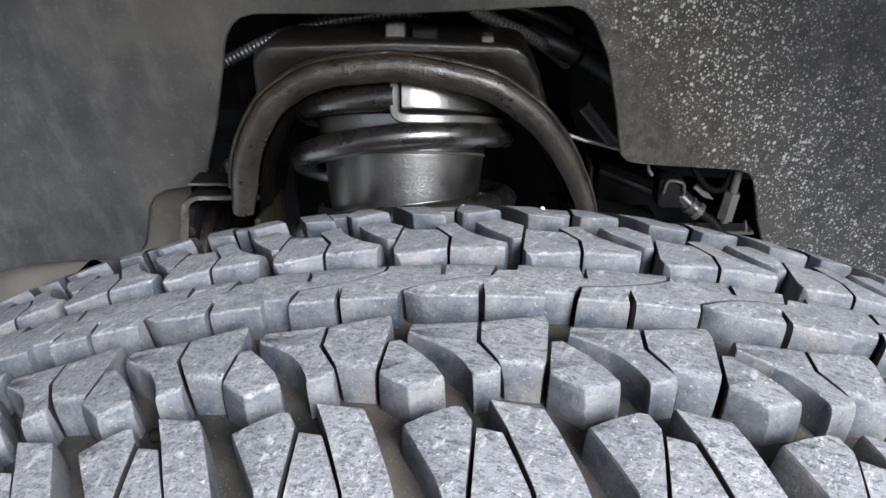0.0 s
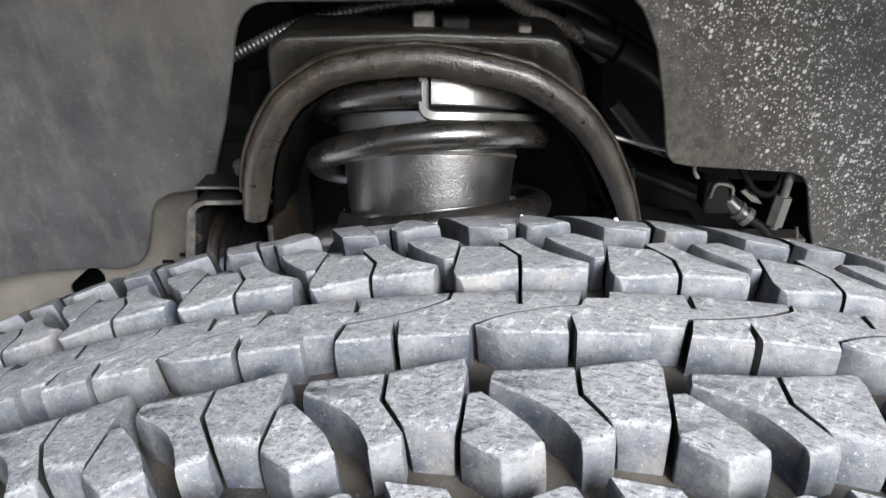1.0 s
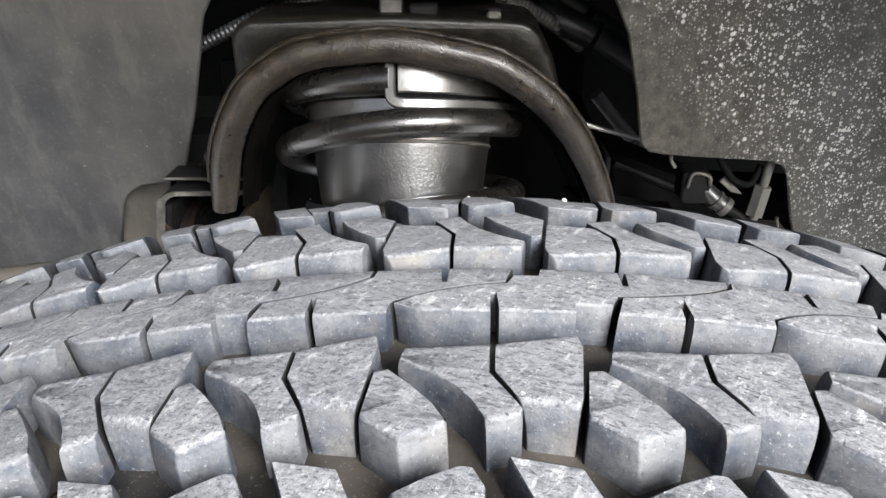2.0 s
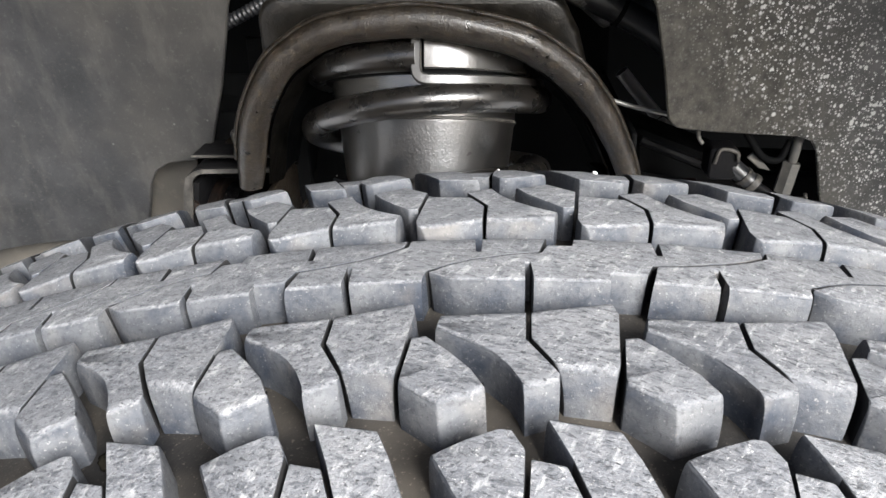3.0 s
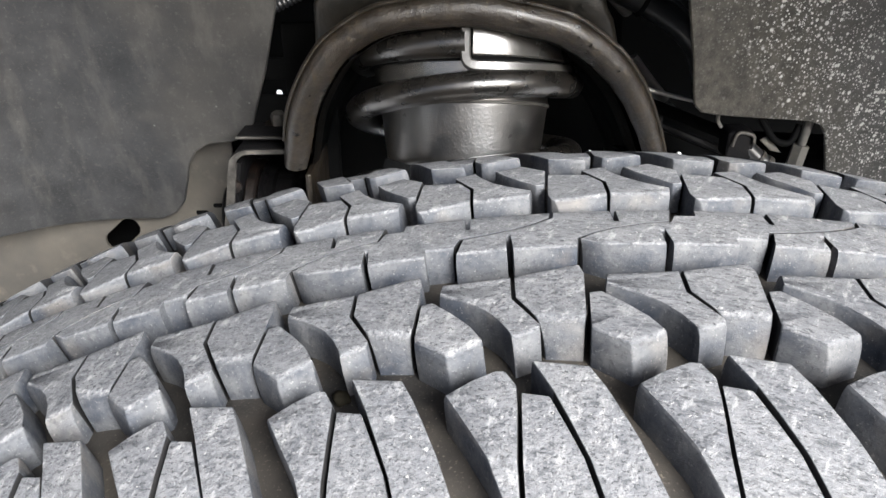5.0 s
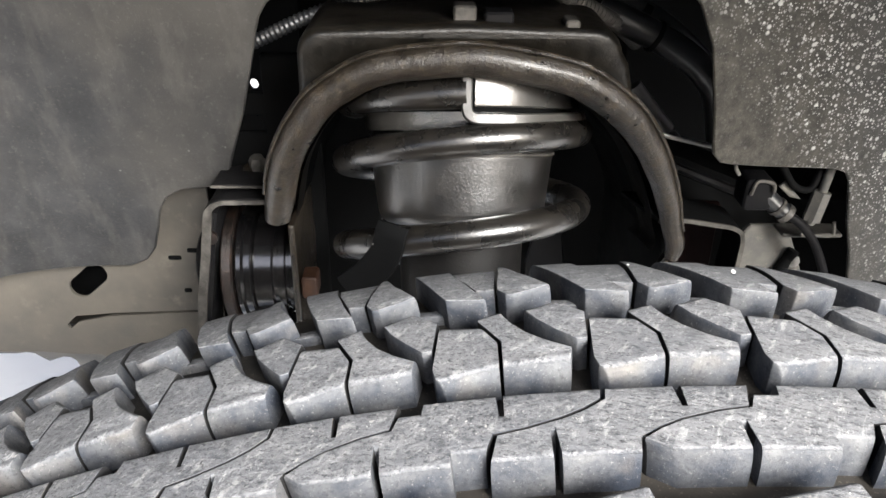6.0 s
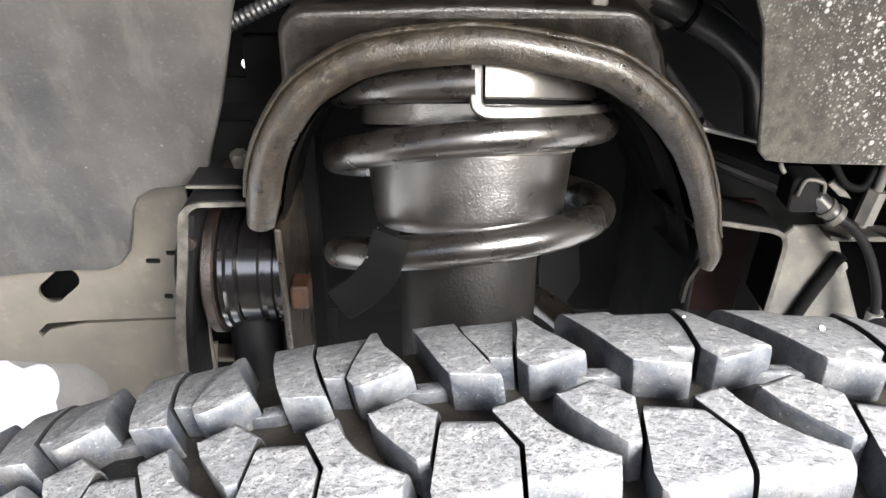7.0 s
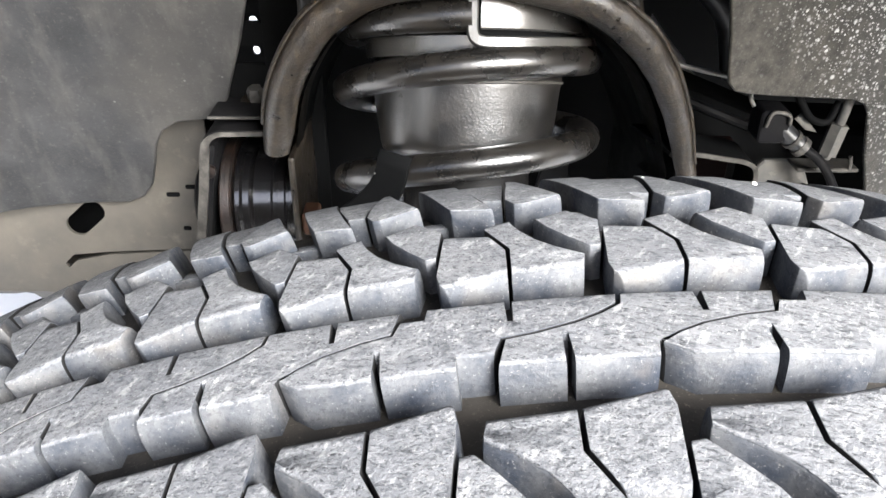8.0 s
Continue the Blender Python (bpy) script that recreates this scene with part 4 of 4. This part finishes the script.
def build_conduits():
    at = (-0.10, 0.30, 0.85)
    con = thing("wiring_conduit", off(at, 3.2, 0, -0.6), "ribbed black plastic wiring conduit", "conduit", "conduits")
    pts = [(-0.185, 0.305, 0.830), (-0.160, 0.302, 0.842), (-0.143, 0.300, 0.850), (-0.108, 0.298, 0.8655), (-0.066, 0.300, 0.8745), (-0.020, 0.305, 0.878)]
    part("sleeve", ribbed(pts, 0.0040, at), HOSE, con, "", 80)
    con = thing("wiring_conduit", off((0.03, 0.33, 0.85), 1.8, 0, -1.3), "ribbed grey plastic wiring conduit running into the bay", "conduit", "conduits")
    pts = [(0.000, 0.300, 0.888), (0.016, 0.305, 0.877), (0.034, 0.312, 0.868), (0.055, 0.325, 0.856), (0.075, 0.35, 0.838)]
    part("sleeve", ribbed(pts, 0.0046, (0.03, 0.33, 0.85)), CONDUIT, con, "", 80)
    for pts, r in ((([(0.050, 0.335, 0.862), (0.071, 0.33, 0.853), (0.095, 0.33, 0.841), (0.113, 0.33, 0.828), (0.125, 0.33, 0.812), (0.135, 0.335, 0.78)], 0.0085),
                                  ([(0.020, 0.36, 0.880), (0.060, 0.36, 0.868), (0.105, 0.36, 0.842), (0.150, 0.36, 0.800)], 0.006))):
        h = thing("hose", off(pts[1], -0.6, 0, -1.5), "smooth black rubber hose in the engine bay", "hose", "hoses")
        part("run", tube(pts, r, pts[1]), HOSE, h, "", 60)
        part("clamp", tube([Vector(pts[1]).lerp(pts[2], k) for k in (0.45, 0.5, 0.55)], r + 0.0012, pts[1]), DARK, h, "", 60)
    d = thing("brake_pipe", (0.10, 0.33, 0.79), "short grey pipe with a pale sleeved end", "pipe")
    part("pipe", tube([(0.103, 0.44, 0.784), (0.119, 0.44, 0.765), (0.133, 0.44, 0.7495)], 0.0050, (0.10, 0.33, 0.79)), CONDUIT, d, "", 60)
    part("end", tube([(0.1335, 0.44, 0.7425), (0.1410, 0.44, 0.7360), (0.1500, 0.44, 0.7300)], 0.0076, (0.10, 0.33, 0.79)), STEEL, d, "", 60)
    w = thing("thin_wire", off((0.08, 0.285, 0.80), 0.9, 0, -0.1), "thin grey steel wire between tower and liner", "wire")
    part("strand", tube([(0.070, 0.286, 0.805), (0.085, 0.285, 0.8005), (0.112, 0.285, 0.7945), (0.135, 0.287, 0.790)], 0.0014, (0.08, 0.285, 0.80), 8), STEEL, w, "", 60)


def build_top_bits():
    for x0, x1, z0, z1, mat, label in ((-0.0405, -0.0295, 0.8675, 0.8775, EDGE, "square dull nut on the tower cap"), (-0.0255, -0.0115, 0.868, 0.8745, BLACK, "dark clip on the tower cap"),
                                       (-0.0805, -0.0685, 0.8675, 0.8695, EDGE, "flat pale metal clip on the tower cap"), (0.0135, 0.0205, 0.867, 0.8710, EDGE, "small metal clip on the tower cap")):
        at = (x0, 0.285, z0)
        t = thing("cap_clip", off(at, 3.6, -30, 0), label, "clip", "clips on the tower cap")
        part("body", shifted(box(x0, 0.280, z0, x1, 0.292, z1, 0.0015), at), mat, t)
        part("foot", shifted(box(x0 - 0.003, 0.2785, z0 - 0.003, x1 + 0.003, 0.294, z0, 0.001), at), BLACK, t)


def build_right_cluster():
    at = (0.16, 0.31, 0.66)
    br = thing("sensor_bracket", off(at, -2.2, 0, 0.5), "pale dusty bracket with a folded flange", "bracket")
    o = [(0.148, 0.7335), (0.1515, 0.7375), (0.170, 0.7375), (0.176, 0.7335), (0.186, 0.712), (0.205, 0.672), (0.150, 0.660), (0.1425, 0.690)]
    bm = plate(o, 0.003, None, 0.001)
    bm.transform(Matrix.Translation((0, 0.300, 0)))
    part("plate", shifted(bm, at), GREY, br)
    part("flange", shifted(box(0.165, 0.285, 0.7365, 0.201, 0.300, 0.7390, 0.001), at), EDGE, br, "bright folded flange")
    part("hook", tube([(0.1755, 0.286, 0.7386), (0.1881, 0.286, 0.7376), (0.1943, 0.286, 0.7377), (0.1954, 0.286, 0.7405), (0.194, 0.286, 0.7467)], 0.0011, at, 8), EDGE, br, "turned-up bright end", 60)
    part("strut", tube([(0.1795, 0.2965, 0.722), (0.170, 0.2965, 0.700), (0.160, 0.2965, 0.672)], 0.0038, at), DARK, br, "", 60)
    part("bolt", lathe([(0.001, 0), (0.0040, 0.0004), (0.0042, 0.003), (0.001, 0.0035)], Matrix.Translation(Vector((0.1795, 0.2965, 0.7155)) - Vector(at)) @ Matrix.Rotation(math.pi / 2, 4, "X"), 8), STEEL, br, "bright bolt head")
    at = (0.10, 0.285, 0.70)
    fl = thing("inner_flange", at, "thin worn steel flange edge with red-painted web", "flange")
    pts = [(0.082, 0.268, 0.7560), (0.100, 0.284, 0.7490), (0.120, 0.286, 0.7452), (0.134, 0.287, 0.7420), (0.1395, 0.287, 0.7365), (0.1405, 0.288, 0.722), (0.1390, 0.288, 0.690)]
    path = smooth_path([Vector(p) for p in pts], 6)
    part("edge", shifted(sweep(path, [(-0.0010, 0.0007), (0.0010, 0.0007), (0.0010, 0.03), (-0.0010, 0.03)], (0, 1, 0)), at), DARK, fl)
    part("worn_edge", shifted(sweep(path, [(-0.0013, -0.001), (0.0013, -0.001), (0.0013, 0.0005), (-0.0013, 0.0005)], (0, 1, 0)), at), EDGE, fl, "edge rubbed bright")
    part("web", shifted(box(0.106, 0.332, 0.660, 0.141, 0.336, 0.738, 0.002), at), RED, fl, "dull red web")
    for x, z in ((0.1105, 0.731), (0.1075, 0.693)):
        part("bolt", shifted(box(x, 0.3285, z, x + 0.0045, 0.3318, z + 0.0035, 0.0012), at), HOOP, fl)
    at = (0.15, 0.33, 0.72)
    sl = thing("side_member", at, "dark grey-green side member of the frame", "frame rail")
    o = [(0.100, 0.7700), (0.1097, 0.7660), (0.1531, 0.7492), (0.175, 0.7410), (0.320, 0.735), (0.320, 0.560), (0.104, 0.560), (0.104, 0.700)]
    bm = plate(o, 0.05, None, 0.003)
    bm.transform(Matrix.Translation((0, 0.342, 0)))
    part("web", shifted(bm, at), DARK, sl)
    part("ridge", tube([(0.103, 0.3405, 0.7625), (0.125, 0.3405, 0.7535), (0.175, 0.3405, 0.7340)], 0.003, at, 8), BLACK, sl)
    at = (0.155, 0.28, 0.75)
    se = thing("wheel_sensor_plug", off(at, -0.8, 0, 0.6), "black sensor plug with clips, metal collar and cable", "sensor plug")
    part("body", shifted(box(0.132, 0.276, 0.7585, 0.1485, 0.292, 0.7775, 0.003), at), BLACK, se)
    part("neck", tube([(0.146, 0.281, 0.766), (0.153, 0.280, 0.760), (0.160, 0.279, 0.755)], 0.0052, at), HOSE, se, "", 60)
    for a, b in (((0.1525, 0.280, 0.7605), (0.1545, 0.280, 0.7588)), ((0.1575, 0.2795, 0.7567), (0.1605, 0.279, 0.7545))):
        mid = tuple((p + q) / 2 for p, q in zip(a, b))
        part("collar", tube([a, mid, b], 0.0060, at), EDGE, se, "bright metal collar", 60)
    part("cable", tube([(0.160, 0.279, 0.7548), (0.168, 0.277, 0.750), (0.177, 0.276, 0.740), (0.1855, 0.276, 0.725), (0.193, 0.277, 0.706), (0.1955, 0.278, 0.688), (0.1950, 0.280, 0.66)], 0.0026, at), BLACK, se, "black cable", 60)
    part("ferrule", tube([(0.1952, 0.2775, 0.697), (0.1955, 0.278, 0.692), (0.1955, 0.278, 0.686)], 0.0044, at), STEEL, se, "grey ferrule", 60)
    part("wire_clip", tube([(0.1345, 0.2745, 0.769), (0.1365, 0.2745, 0.7765), (0.1405, 0.2745, 0.7775), (0.1465, 0.2745, 0.7755), (0.1475, 0.2745, 0.7705)], 0.0011, at, 8), EDGE, se, "bright wire clip", 60)
    part("tie", tube([(0.1245, 0.279, 0.788), (0.1250, 0.279, 0.7835), (0.1275, 0.279, 0.7795)], 0.0012, at, 8), GREY, se, "pale plastic tie", 60)
    bm = plate([(0.158, 0.7665), (0.162, 0.7705), (0.1725, 0.7585), (0.1655, 0.7600)], 0.002, None, 0.0005)
    bm.transform(Matrix.Translation((0, 0.292, 0)))
    part("tab", shifted(bm, at), GREY, se, "beige tab")
    part("lead", tube([(0.150, 0.290, 0.790), (0.158, 0.290, 0.778), (0.166, 0.290, 0.768), (0.176, 0.291, 0.766), (0.182, 0.295, 0.776)], 0.0022, at, 10), DARK, se, "", 60)
    at = (0.18, 0.29, 0.739)
    st = thing("bleed_stud", off(at, -1.9, 0, 0.1), "zinc-plated stud with a hexagon collar", "stud")
    part("shank", tube([(0.1905, 0.292, 0.800), (0.1865, 0.291, 0.778), (0.1815, 0.290, 0.744)], 0.0028, at), GREY, st, "", 60)
    part("collar", tube([(0.1845, 0.2905, 0.765), (0.1830, 0.2902, 0.756), (0.1815, 0.290, 0.7465)], 0.0054, at, 6), GREY, st)


build_rail()
build_bracket()
build_link()
build_conduits()
build_top_bits()
build_right_cluster()


def build_bay():
    at = (0, 0.60, 0.30)
    bay = thing("added_bay_wall", at, "added dark walls closing the engine bay, with two small holes", "engine bay", "", "structure")
    # two small round holes let daylight through, one above the other
    for edge, way in ((-0.28, -1), (-0.15, 1)):
        o = [(-0.215, 0.30), (edge, 0.30), (edge, 1.0), (-0.215, 1.0)]
        for z, rx, rz in ((0.7350, 0.0042, 0.0050), (0.7078, 0.0036, 0.0044)):
            o += [(-0.215 + way * rx * math.sin(radians(a)), z + rz * math.cos(radians(a))) for a in range(0, 181, 20)]
        bm = prism([[(x, 0.604, z) for x, z in o], [(x, 0.60, z) for x, z in o]], 0)
        part("wall", shifted(bm, at), DARK, bay, "added dark wall with two small holes", 0)
    # plain near-black walls added where only unlit depth shows
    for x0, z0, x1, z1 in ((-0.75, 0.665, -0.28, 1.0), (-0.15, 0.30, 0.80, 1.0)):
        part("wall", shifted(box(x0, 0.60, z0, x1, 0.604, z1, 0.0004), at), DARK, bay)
    # unseen cover and sides, added to keep light out of the bay
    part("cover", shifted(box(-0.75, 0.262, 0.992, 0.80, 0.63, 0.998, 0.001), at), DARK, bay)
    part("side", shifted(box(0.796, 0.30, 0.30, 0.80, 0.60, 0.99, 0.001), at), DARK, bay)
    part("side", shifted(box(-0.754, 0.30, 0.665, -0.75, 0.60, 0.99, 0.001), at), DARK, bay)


build_bay()

# ---------------------------------------------------------------- pebble caught in the tread
def build_pebbles():
    for at, r in (((0.0382, 0.0585, 0.8432), 0.0008), ((0.0100, 0.0645, 0.8417), 0.0005)):
        bm = bmesh.new()
        bmesh.ops.create_icosphere(bm, subdivisions=2, radius=r)
        for v in bm.verts:
            v.co *= 1 + 0.35 * noise.noise(v.co * 900)
            v.co.z *= 0.7
        p = part("pebble", bm, GRIT, None, "tiny white pebble caught on the tread")
        p.location = at
        tagged(p, "", "pebble", "pebbles on the tread")


build_pebbles()


def build_clod():
    a, r = -0.0770 / R_TYRE, R_TYRE - 0.0098
    bm = bmesh.new()
    bmesh.ops.create_icosphere(bm, subdivisions=3, radius=0.0019)
    for v in bm.verts:
        v.co *= 1 + 0.45 * noise.noise(v.co * 420) + 0.2 * noise.noise(v.co * 1300)
        v.co.z *= 0.7
    p = part("mud_clod", bm, MUD, None, "small dry brown clod of mud stuck in a tread groove", 60)
    p.location = TYRE_AT @ Vector((r * math.sin(a), -0.0468, R_TYRE + r * math.cos(a)))
    tagged(p, "", "mud clod")


build_clod()
